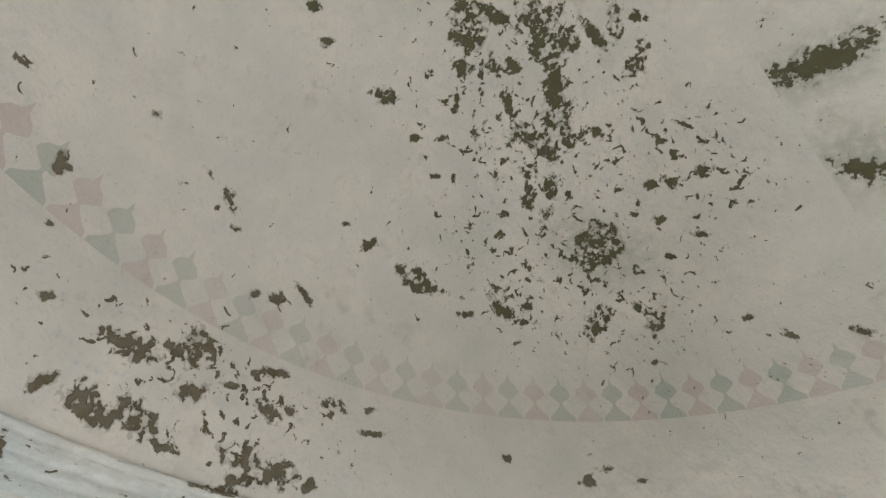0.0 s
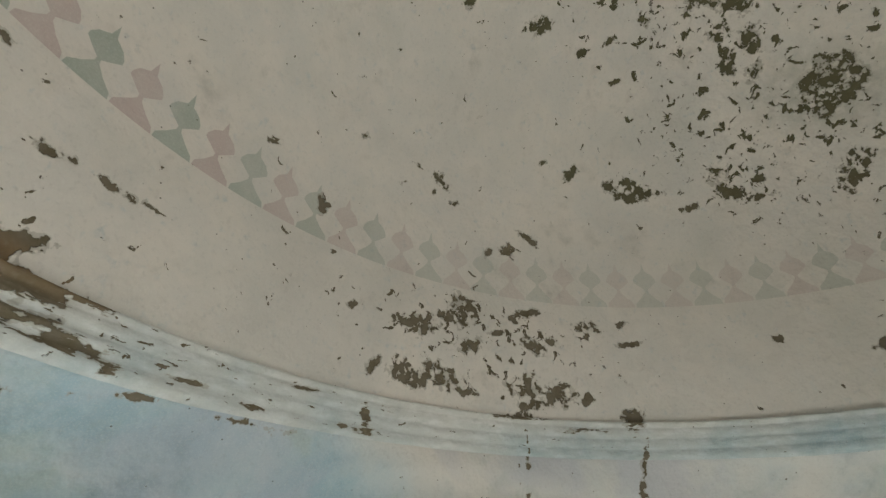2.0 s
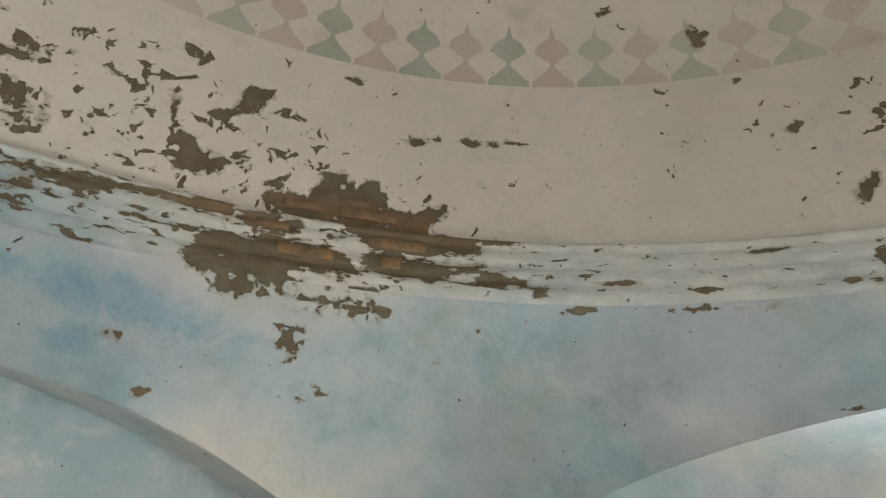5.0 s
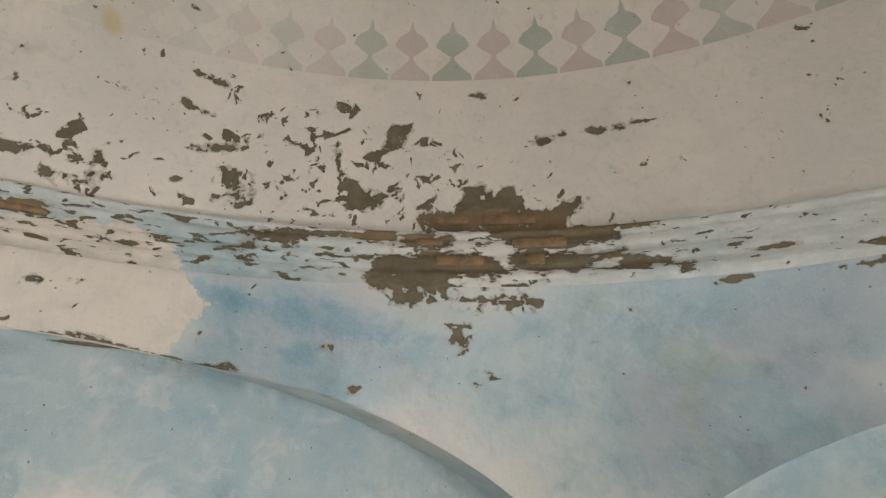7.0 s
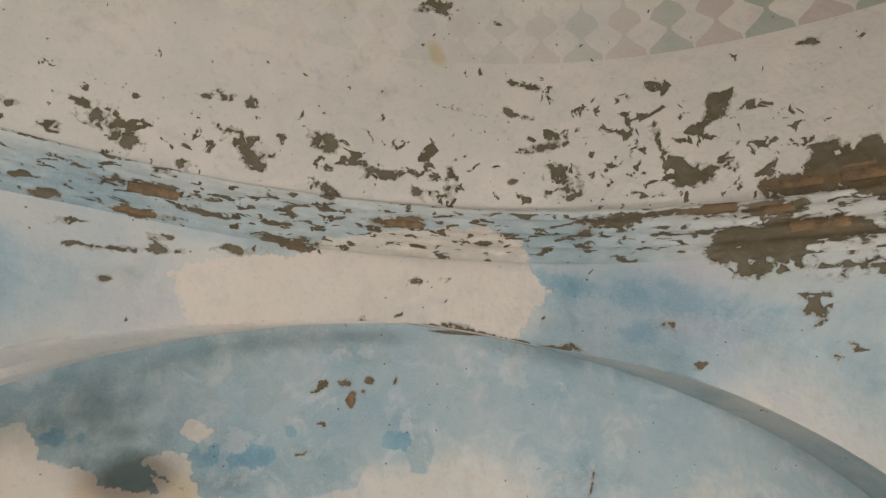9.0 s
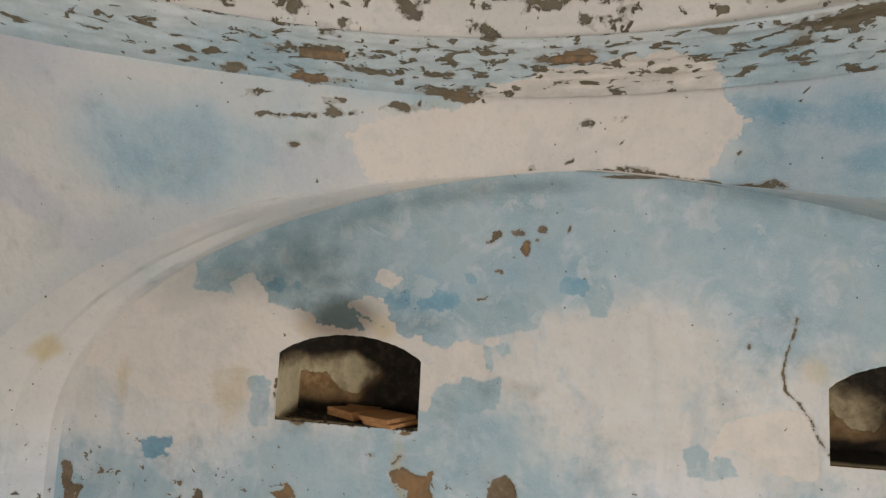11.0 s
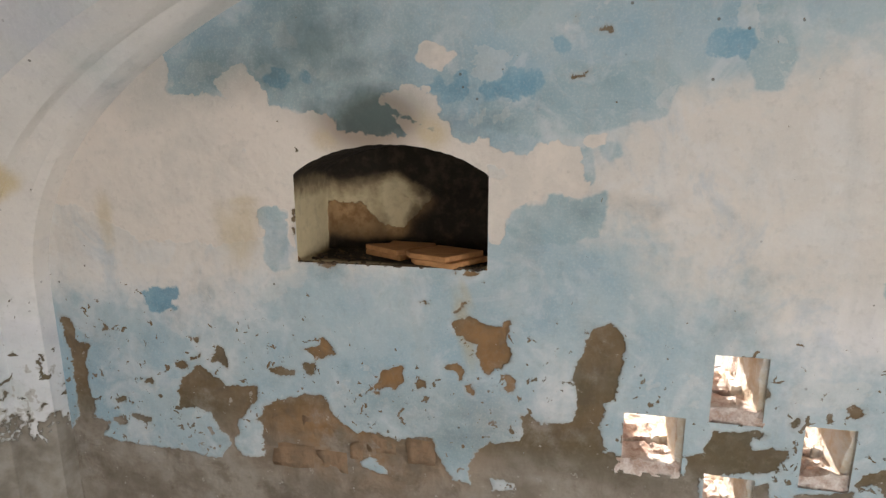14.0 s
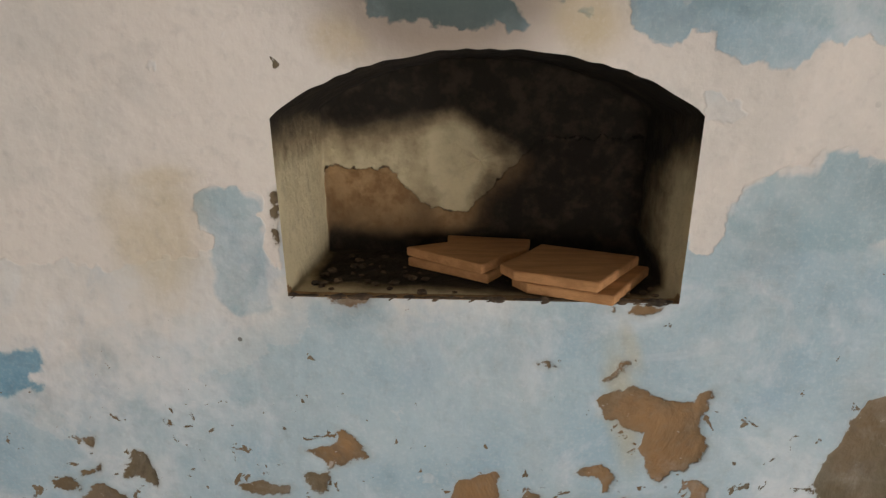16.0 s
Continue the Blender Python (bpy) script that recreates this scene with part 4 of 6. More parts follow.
DOME_FLAKE_D = [
    (1.72, 3.1, 0.055, 0.032, -4), (1.8, 3.01, 0.053, 0.022, -36), (1.82, 3.01, 0.042, 0.024, 20), (1.95, 2.76, 0.073, 0.028, 19), (2.1, 3.28, 0.035, 0.018, -11), (2.17, 2.7, 0.067, 0.019, 45),
    (2.19, 2.72, 0.181, 0.059, -14), (2.22, 2.69, 0.188, 0.054, -13), (2.27, 2.65, 0.252, 0.065, -10), (2.39, 2.74, 0.032, 0.024, -1), (2.44, 3.01, 0.093, 0.013, 10), (2.55, 2.66, 0.064, 0.029, 22),
    (2.69, 3.03, 0.106, 0.007, 0), (2.7, 2.7, 0.068, 0.027, -51), (2.87, 3.04, 0.047, 0.007, -5), (2.91, 2.75, 0.091, 0.024, -10), (3.32, 3.91, 0.038, 0.032, 19), (3.74, 3.68, 0.062, 0.034, 64),
]
DOME_FLAKE_E = [
    (3.87, 4.34, 0.035, 0.019, 45), (3.96, 5.71, 0.048, 0.029, 35), (4.02, 3.04, 0.049, 0.02, 30), (4.2, 2.73, 0.046, 0.026, 52), (4.28, 4.16, 0.039, 0.014, 45), (4.28, 5.65, 0.043, 0.026, 39),
    (4.37, 4.33, 0.047, 0.017, -12), (4.38, 2.76, 0.083, 0.014, 13), (4.39, 3.22, 0.108, 0.032, 36), (4.41, 3.04, 0.134, 0.036, 5), (4.44, 3.22, 0.073, 0.017, 80), (4.47, 2.68, 0.08, 0.023, 11),
    (4.47, 2.74, 0.057, 0.017, -45), (4.53, 4.17, 0.028, 0.018, 38), (4.56, 4.27, 0.059, 0.027, -16), (4.68, 2.96, 0.05, 0.011, -5), (4.69, 3.09, 0.228, 0.036, 16), (4.71, 2.73, 0.204, 0.057, -17),
]
DOME_FLAKE_F = [
    (4.71, 4.13, 0.053, 0.02, 7), (4.76, 4.91, 0.03, 0.018, 44), (4.81, 2.98, 0.108, 0.038, 6), (4.86, 3.23, 0.091, 0.043, -6), (5.02, 3.77, 0.041, 0.021, 57), (5.06, 3.09, 0.062, 0.015, 15),
    (5.1, 5.72, 0.119, 0.043, 18), (5.11, 6.58, 0.052, 0.028, 66), (5.18, 6.57, 0.129, 0.069, 12), (5.19, 3.82, 0.07, 0.047, 31), (5.22, 2.78, 0.135, 0.048, 4), (5.29, 3.26, 0.091, 0.032, 25),
    (5.3, 2.64, 0.079, 0.033, 10), (5.3, 3.02, 0.065, 0.031, -13), (5.34, 3.98, 0.1, 0.029, -36), (5.39, 6.6, 0.107, 0.049, -10), (5.44, 4.68, 0.052, 0.017, 17), (5.44, 6.45, 0.099, 0.043, 31),
]
DOME_FLAKE_G = [
    (5.47, 3.07, 0.083, 0.034, 14), (5.52, 2.7, 0.097, 0.046, 9), (5.68, 2.7, 0.051, 0.024, 16), (5.68, 5.62, 0.045, 0.025, 32), (5.71, 4.61, 0.07, 0.032, 57), (5.71, 6.71, 0.16, 0.045, 12),
    (5.74, 3.19, 0.115, 0.037, 21), (5.75, 6.28, 0.083, 0.059, 4), (5.75, 6.55, 0.176, 0.059, 7), (5.89, 6.06, 0.078, 0.024, -63), (5.95, 5.72, 0.038, 0.021, 55), (5.98, 2.57, 0.053, 0.059, -48),
    (6.02, 3.24, 0.055, 0.017, 17), (6.06, 6.49, 0.105, 0.038, -22), (6.07, 3.09, 0.07, 0.019, 9), (6.07, 5.42, 0.047, 0.026, 25), (6.19, 6.41, 0.113, 0.037, 0), (6.33, 4.5, 0.215, 0.059, -6),
]
DOME_FLAKE_H = [
    (6.33, 5.89, 0.053, 0.033, -23), (6.47, 6.49, 0.075, 0.038, -21), (6.55, 6.88, 0.195, 0.064, 6), (6.6, 6.23, 0.098, 0.029, -58), (6.64, 6.72, 0.116, 0.043, -3), (6.74, 4.31, 0.056, 0.031, 17),
    (6.86, 5.82, 0.08, 0.04, -59), (7.02, 4.61, 0.064, 0.04, 10), (7.02, 6.12, 0.064, 0.021, -38), (7.04, 6.02, 0.154, 0.028, 16), (7.08, 3.07, 0.037, 0.024, 5), (7.09, 4.41, 0.118, 0.061, -35),
    (7.11, 6.59, 0.154, 0.075, -29), (7.23, 6.78, 0.126, 0.048, -30), (7.24, 5.58, 0.131, 0.051, 90), (7.28, 5.77, 0.152, 0.068, -4), (7.29, 6.43, 0.235, 0.072, -80), (7.3, 4.32, 0.104, 0.022, 3),
]
DOME_FLAKE_I = [
    (7.31, 4.47, 0.045, 0.036, -12), (7.31, 6.15, 0.086, 0.036, -25), (7.32, 5.9, 0.149, 0.053, -51), (7.33, 6.41, 0.096, 0.036, 26), (7.44, 5.5, 0.171, 0.061, -83), (7.63, 6.13, 0.201, 0.053, -76),
    (7.67, 2.94, 0.063, 0.03, 6), (7.8, 6.85, 0.132, 0.036, -46), (7.81, 6.06, 0.041, 0.032, -12), (7.82, 3.02, 0.056, 0.027, 5), (8, 4.37, 0.222, 0.077, 56), (8.05, 6.09, 0.055, 0.03, -34),
    (8.06, 5.06, 0.272, 0.133, -24), (8.08, 2.94, 0.031, 0.017, -2), (8.2, 6.95, 0.142, 0.045, -66), (8.4, 6.91, 0.166, 0.052, -62), (8.42, 3.93, 0.03, 0.025, -7), (8.49, 4.21, 0.171, 0.06, 89),
]
DOME_FLAKE_J = [
    (8.51, 4.43, 0.153, 0.066, -15), (8.65, 6.58, 0.121, 0.069, 0), (8.72, 5.59, 0.053, 0.04, -2), (8.76, 6.94, 0.067, 0.035, -13), (8.77, 5.26, 0.053, 0.034, 10), (8.78, 4.91, 0.046, 0.028, -37),
    (8.86, 6.73, 0.053, 0.041, 41), (8.94, 5.58, 0.057, 0.038, -46), (9.11, 5.05, 0.058, 0.026, -20), (9.24, 6.03, 0.072, 0.016, -37), (9.26, 4.19, 0.044, 0.028, 4), (9.33, 5.59, 0.067, 0.044, -11),
    (9.51, 3.95, 0.058, 0.025, -64), (9.95, 3.83, 0.079, 0.033, -42),
]
DOME_GREEN = [
    (-10.07, 5.13, 0.332, 0.252, -69), (-9.82, 5.94, 0.402, 0.196, -16), (8.04, 5.04, 0.412, 0.24, -16),
]
DOME_FRECKLE = [
    (-1.02, 2.68, 0.346, 0.172, -14), (0.16, 2.77, 0.472, 0.164, -10), (1.42, 2.9, 0.819, 0.254, -20), (4.86, 3.05, 0.868, 0.251, -4), (7.01, 5.96, 1.246, 0.706, -23), (7.71, 4.79, 1.183, 0.654, -26),
    (9.23, 5.68, 0.629, 0.366, -48),
]
PIER_EARTH = [
    (-2.07, 0.2, 0.05, 0.02, -80), (-0.84, 2.28, 0.062, 0.014, 2), (-0.53, 2.28, 0.1, 0.014, 3), (-0.52, 2.28, 0.072, 0.017, 3), (-0.27, 2.33, 0.107, 0.016, 2), (0.22, 2.47, 0.105, 0.017, 2),
    (0.56, 2.03, 0.101, 0.015, -10), (1.74, 2.52, 0.249, 0.033, -7), (2.27, 2.6, 0.441, 0.043, -2), (2.31, 2.59, 0.401, 0.039, -4),
]
DOME_YELLOW = [
    (0.32, 3.44, 0.085, 0.035, -69),
]
CORNICE_FLAKE_A = [
    (-1.42, 2.36, 0.029, 0.008, 8), (-1.23, 2.37, 0.051, 0.017, 9), (-0.9, 2.47, 0.158, 0.016, -2), (-0.87, 2.54, 0.053, 0.009, -5), (-0.68, 2.41, 0.067, 0.005, -4), (-0.37, 2.41, 0.067, 0.006, 3),
    (1.08, 2.45, 0.032, 0.015, 3), (1.08, 2.47, 0.15, 0.005, 3), (1.14, 2.51, 0.342, 0.015, 1), (1.4, 2.44, 0.04, 0.012, 1), (1.4, 2.53, 0.324, 0.008, 1), (1.74, 2.4, 0.206, 0.086, 14),
    (1.88, 2.41, 0.283, 0.03, 1), (2.17, 2.5, 0.461, 0.037, -2), (2.2, 2.42, 0.17, 0.023, 12), (2.29, 2.34, 0.106, 0.006, 5), (2.46, 2.46, 0.14, 0.039, -1), (2.55, 2.45, 0.199, 0.02, 13),
]
CORNICE_FLAKE_B = [
    (2.61, 2.53, 0.262, 0.017, 2), (2.61, 2.55, 0.135, 0.011, -3), (2.79, 2.41, 0.125, 0.008, 0), (2.8, 2.41, 0.114, 0.007, 2), (2.82, 2.42, 0.097, 0.01, 0), (2.95, 2.38, 0.043, 0.015, 2),
    (3.27, 2.41, 0.072, 0.006, -2), (3.28, 2.41, 0.047, 0.005, 1), (3.59, 2.38, 0.059, 0.014, -6), (3.81, 2.51, 0.099, 0.007, 3), (4.08, 2.38, 0.028, 0.011, -4), (4.19, 2.38, 0.061, 0.012, 11),
    (4.19, 2.45, 0.054, 0.024, -72), (4.22, 2.37, 0.025, 0.012, -5), (4.31, 2.5, 0.039, 0.009, -11), (5.17, 2.55, 0.184, 0.009, 0), (5.61, 2.5, 0.131, 0.012, 2), (6.03, 2.35, 0.088, 0.014, 79),
]
CORNICE_EARTH = [
    (-0.93, 2.36, 0.101, 0.015, 0), (0.2, 2.48, 0.117, 0.019, 4), (2.02, 2.44, 0.124, 0.03, -3),
]
PIER_BLUE = [
    (-1.51, 2.02, 0.263, 0.158, -8), (1.33, 1.9, 0.493, 0.24, 18), (1.34, 2.19, 0.422, 0.11, -9), (1.4, 2.03, 0.154, 0.089, -6), (1.46, 2.11, 0.251, 0.105, 1), (1.97, 2.05, 0.339, 0.148, -18),
    (2.33, 2, 0.686, 0.263, -4), (2.98, 1.8, 0.625, 0.292, -10), (3.65, 2.17, 0.722, 0.202, -7),
]
PIER_DEEP = [
    (0.99, 2.26, 0.182, 0.036, -16), (1.33, 2.04, 0.071, 0.043, -6), (1.46, 2.18, 0.253, 0.056, -8),
]
CORNICE_BLUE = [
    (-1.63, 2.43, 0.168, 0.07, -3), (-0.46, 2.38, 0.324, 0.071, -2),
]
RECESS_SOOT = [
    (-1.35, 1.28, 0.17, 0.10, -3), (-1.28, 1.30, 0.12, 0.07, -20),
]
RECESS_HAZE = [
    (-1.42, 1.43, 0.20, 0.10, 6), (-1.50, 1.56, 0.22, 0.09, 12), (-1.30, 1.47, 0.11, 0.06, -8), (-1.75, 1.45, 0.16, 0.10, 0), (-1.24, 1.26, 0.34, 0.09, 0),
]

RECESS_BARE_A = [
    [(-2.145, 1.527), (-2.123, 1.459), (-2.143, 1.398), (-2.089, 1.377), (-1.953, 1.38), (-1.885, 1.359), (-1.922, 1.421), (-1.877, 1.467), (-1.833, 1.481), (-1.775, 1.442), (-1.732, 1.383), (-1.72, 1.338), (-1.674, 1.331), (-1.617, 1.31), (-1.503, 1.302), (-1.469, 1.276), (-1.455, 1.247), (-1.39, 1.236), (-1.184, 1.223), (-1.224, 1.169), (-1.446, 1.135), (-1.629, 1.06), (-1.648, 0.865), (-1.781, 0.858), (-1.979, 0.819), (-2.325, 0.83), (-2.613, 0.963), (-2.747, 0.958), (-2.601, 1.197), (-2.398, 1.4)],
]
RECESS_BARE_B = [
    [(-1.312, 1.344), (-1.294, 1.358), (-1.261, 1.369), (-1.221, 1.392), (-1.163, 1.384), (-1.154, 1.366), (-1.121, 1.361), (-1.1, 1.358), (-1.108, 1.322), (-1.099, 1.297), (-1.073, 1.272), (-1.06, 1.235), (-1.027, 1.209), (-0.995, 1.199), (-0.97, 1.208), (-0.951, 1.218), (-0.933, 1.223), (-0.923, 1.189), (-0.929, 1.151), (-0.91, 1.134), (-0.874, 1.163), (-0.843, 1.169), (-0.811, 1.141), (-0.777, 1.175), (-0.755, 1.199), (-0.726, 1.208), (-0.691, 1.206), (-0.655, 1.189), (-0.634, 1.185), (-0.624, 1.155), (-0.626, 1.112), (-0.607, 1.074), (-0.593, 1.056), (-0.615, 1.043), (-0.616, 1.017), (-0.637, 1.023), (-0.674, 1.04)],
]
RECESS_BARE_C = [
    [(-0.674, 1.04), (-0.723, 1.039), (-0.74, 1.022), (-0.732, 1), (-0.764, 1.009), (-0.807, 1.008), (-0.819, 0.988), (-0.844, 0.977), (-0.861, 0.947), (-0.871, 0.898), (-0.882, 0.862), (-0.909, 0.868), (-0.938, 0.917), (-0.957, 1.04), (-1.024, 1.106), (-1.144, 1.16), (-1.252, 1.171), (-1.322, 1.168), (-1.433, 1.196), (-1.432, 1.222), (-1.361, 1.228), (-1.238, 1.215), (-1.21, 1.231), (-1.223, 1.263), (-1.263, 1.302), (-1.027, 1.209), (-0.923, 1.189), (-0.874, 1.163), (-0.763, 1.156), (-0.657, 1.155)],
    [(-0.628, 1.209), (-0.595, 1.22), (-0.546, 1.227), (-0.548, 1.202), (-0.58, 1.188), (-0.603, 1.191)],
    [(-1.157, 1.383), (-1.15, 1.397), (-1.121, 1.388), (-1.129, 1.368)],
    [(-1.668, 0.93), (-1.644, 0.931), (-1.65, 0.822), (-1.68, 0.852)],
]
RECESS_BARE_D = [
    [(-1.169, 1.477), (-1.154, 1.516), (-1.109, 1.526), (-1.069, 1.501), (-1.037, 1.484), (-1.055, 1.451), (-1.089, 1.44), (-1.134, 1.45)],
    [(0.398, 0.753), (0.503, 0.809), (0.685, 0.701), (0.854, 0.689), (0.822, 0.971), (0.697, 0.988), (0.45, 0.903)],
]
RECESS_BARE = RECESS_BARE_A + RECESS_BARE_B + RECESS_BARE_C + RECESS_BARE_D
RECESS_HOLE_A = [
    [(-1.812, 0.951), (-1.776, 0.971), (-1.711, 0.978), (-1.705, 0.96), (-1.669, 0.953), (-1.675, 0.868), (-1.68, 0.739), (-1.741, 0.72), (-1.777, 0.768), (-1.771, 0.881), (-1.8, 0.912)],
    [(-0.932, 1.129), (-0.903, 1.134), (-0.871, 1.113), (-0.857, 1.093), (-0.882, 1.08), (-0.92, 1.087)],
    [(-1.851, 1.183), (-1.829, 1.191), (-1.82, 1.169), (-1.837, 1.157)],
    [(-1.724, 1.227), (-1.692, 1.236), (-1.688, 1.223), (-1.713, 1.218)],
]
RECESS_HOLE = RECESS_HOLE_A
RECESS_SHEET_A = [
    [(-1.812, 0.951), (-1.776, 0.971), (-1.711, 0.978), (-1.705, 0.96), (-1.669, 0.953), (-1.675, 0.868), (-1.68, 0.739), (-1.741, 0.72), (-1.777, 0.768), (-1.771, 0.881), (-1.8, 0.912)],
    [(-0.801, 1.002), (-0.732, 0.996), (-0.717, 1.035), (-0.674, 1.036), (-0.63, 1.017), (-0.583, 1.024), (-0.539, 1.043), (-0.531, 0.979), (-0.556, 0.899), (-0.676, 0.868), (-0.831, 0.878), (-0.859, 0.919), (-0.837, 0.974)],
    [(-0.625, 1.185), (-0.598, 1.196), (-0.587, 1.154), (-0.578, 1.106), (-0.586, 1.071), (-0.599, 1.062), (-0.622, 1.106), (-0.622, 1.155)],
    [(-0.57, 1.196), (-0.538, 1.207), (-0.507, 1.183), (-0.5, 1.16), (-0.529, 1.144), (-0.56, 1.16)],
]
RECESS_SHEET_B = [
    [(-2.145, 1.388), (-2.097, 1.42), (-2.105, 1.46), (-2.033, 1.496), (-1.984, 1.544), (-1.849, 1.536), (-1.748, 1.519), (-1.724, 1.481), (-1.734, 1.406), (-1.718, 1.354), (-1.735, 1.339), (-1.686, 1.316), (-1.654, 1.332), (-1.626, 1.319), (-1.57, 1.298), (-1.484, 1.293), (-1.459, 1.236), (-1.347, 1.227), (-1.263, 1.302), (-1.34, 1.391), (-1.53, 1.423), (-1.716, 1.431), (-1.878, 1.359), (-1.902, 1.399), (-1.95, 1.395), (-2.019, 1.366)],
    [(0.284, 0.782), (0.349, 0.811), (0.397, 0.765), (0.486, 0.759), (0.519, 0.683), (0.407, 0.662), (0.305, 0.672)],
    [(-0.096, 1.587), (-0.058, 1.529), (-0.028, 1.435), (-0.067, 1.351), (-0.126, 1.362), (-0.154, 1.445), (-0.148, 1.516), (-0.187, 1.587)],
]
RECESS_SHEET_C = [
    [(-0.695, 1.445), (-0.389, 1.442), (-0.338, 1.382), (-0.38, 1.283), (-0.549, 1.241), (-0.775, 1.222), (-0.958, 1.255), (-0.959, 1.32), (-0.856, 1.335)],
    [(-1.126, 1.722), (-0.882, 1.745), (-0.848, 1.841), (-0.925, 1.902), (-1.078, 1.869), (-1.234, 1.822), (-1.34, 1.774), (-1.394, 1.724), (-1.259, 1.728)],
    [(-0.437, 1.869), (-0.287, 1.89), (-0.25, 1.843), (-0.341, 1.821), (-0.434, 1.823)],
    [(-0.92, 1.72), (-0.819, 1.744), (-0.743, 1.707), (-0.716, 1.658), (-0.79, 1.622), (-0.838, 1.56), (-0.902, 1.56), (-0.93, 1.634)],
    [(-0.605, 1.896), (-0.462, 1.905), (-0.449, 1.87), (-0.507, 1.854), (-0.591, 1.865)],
    [(0.558, 1.905), (0.84, 1.836), (1.006, 1.728), (0.812, 1.751), (0.646, 1.828)],
]
RECESS_SHEET = RECESS_SHEET_A + RECESS_SHEET_B + RECESS_SHEET_C
RECESS_DEEP_A = [
    [(-1.157, 1.366), (-1.138, 1.394), (-1.106, 1.416), (-1.082, 1.41), (-1.062, 1.386), (-1.038, 1.39), (-1.039, 1.425), (-1.015, 1.441), (-0.99, 1.411), (-0.994, 1.36), (-1.03, 1.341), (-1.074, 1.345), (-1.087, 1.363), (-1.131, 1.373)],
    [(-0.948, 1.375), (-0.941, 1.398), (-0.899, 1.39), (-0.883, 1.412), (-0.855, 1.439), (-0.769, 1.429), (-0.754, 1.39), (-0.78, 1.352), (-0.837, 1.342), (-0.885, 1.356), (-0.927, 1.354)],
    [(-2.345, 0.601), (-2.299, 0.631), (-2.242, 0.625), (-2.169, 0.629), (-2.171, 0.602), (-2.205, 0.572), (-2.181, 0.552), (-2.263, 0.528), (-2.312, 0.528), (-2.333, 0.564)],
    [(-1.734, 1.431), (-1.698, 1.455), (-1.627, 1.445), (-1.627, 1.414), (-1.661, 1.397), (-1.712, 1.403)],
    [(-1.584, 1.45), (-1.556, 1.446), (-1.559, 1.412), (-1.581, 1.406)],
]
RECESS_DEEP_B = [
    [(-0.275, 1.515), (-0.248, 1.532), (-0.206, 1.523), (-0.16, 1.523), (-0.152, 1.481), (-0.178, 1.452), (-0.224, 1.444), (-0.272, 1.46)],
    [(-0.736, 1.524), (-0.699, 1.536), (-0.673, 1.5), (-0.709, 1.475)],
]
RECESS_DEEP = RECESS_DEEP_A + RECESS_DEEP_B
RECESS_LOSS_A = [
    [(-2.785, 0.484), (-2.724, 0.467), (-2.706, 0.366), (-2.645, 0.349), (-2.676, 0.274), (-2.673, 0.132), (-2.649, 0.07), (-2.68, 0.01), (-2.587, -0.003), (-2.632, -0.072), (-2.547, -0.095), (-2.466, -0.199), (-2.889, -0.249), (-2.749, 0.028), (-2.745, 0.284)],
    [(-2.881, -0.116), (-2.632, -0.072), (-2.547, -0.095), (-2.36, -0.097), (-2.194, -0.097), (-2.096, -0.114), (-2.047, -0.102), (-2.007, -0.057), (-1.981, -0.042), (-1.934, -0.089), (-1.846, -0.085), (-1.807, 0.003), (-1.531, 0.078), (-1.499, -0.708), (-3.083, -0.965)],
    [(-1.988, -0.042), (-2.003, -0.004), (-2.044, 0.032), (-2.075, 0.097), (-2.139, 0.115), (-2.227, 0.106), (-2.225, 0.175), (-2.2, 0.239), (-2.15, 0.274), (-2.111, 0.314), (-2.07, 0.281), (-1.992, 0.228), (-1.85, 0.241), (-1.842, 0.206), (-1.899, 0.13), (-1.947, 0.079), (-1.958, 0.017)],
]
RECESS_LOSS_B = [
    [(-1.839, -0.094), (-1.838, -0.001), (-1.846, 0.075), (-1.875, 0.081), (-1.837, 0.115), (-1.82, 0.159), (-1.743, 0.191), (-1.651, 0.221), (-1.561, 0.224), (-1.531, 0.153), (-1.486, 0.113), (-1.426, 0.083), (-1.338, 0.09), (-1.3, 0.082), (-1.265, 0.068), (-1.207, 0.092), (-1.121, 0.099), (-1.106, 0.036), (-1.076, -0.034), (-1.032, -0.073), (-0.976, -0.081), (-0.984, 0.006), (-0.951, 0.054), (-0.911, 0.102), (-0.78, 0.122), (-0.736, -0.584), (-1.624, -0.729)],
    [(-0.788, 0.115), (-0.781, 0.159), (-0.797, 0.228), (-0.76, 0.237), (-0.715, 0.202), (-0.61, 0.224), (-0.581, 0.283), (-0.516, 0.298), (-0.518, 0.215), (-0.495, 0.12), (-0.43, 0.113), (-0.444, 0.236), (-0.412, 0.272), (-0.363, 0.079), (-0.223, 0.068), (-0.22, 0.145), (-0.153, 0.153), (-0.135, 0.078), (-0.172, 0.06), (-0.125, -0.485), (-0.763, -0.589)],
]
RECESS_LOSS_C = [
    [(-0.61, 0.219), (-0.596, 0.331), (-0.617, 0.398), (-0.594, 0.468), (-0.556, 0.58), (-0.505, 0.597), (-0.466, 0.573), (-0.446, 0.535), (-0.448, 0.468), (-0.474, 0.329), (-0.499, 0.305), (-0.512, 0.201)],
    [(-0.16, 0.075), (-0.166, 0.17), (-0.141, 0.241), (-0, 0.256), (0.013, 0.244), (-0.034, 0.22), (-0.02, 0.195), (0.076, 0.197), (0.099, 0.213), (0.09, 0.172), (0.056, 0.141), (0.07, 0.121), (0.035, 0.106), (-0.038, 0.103), (-0.111, 0.081)],
]
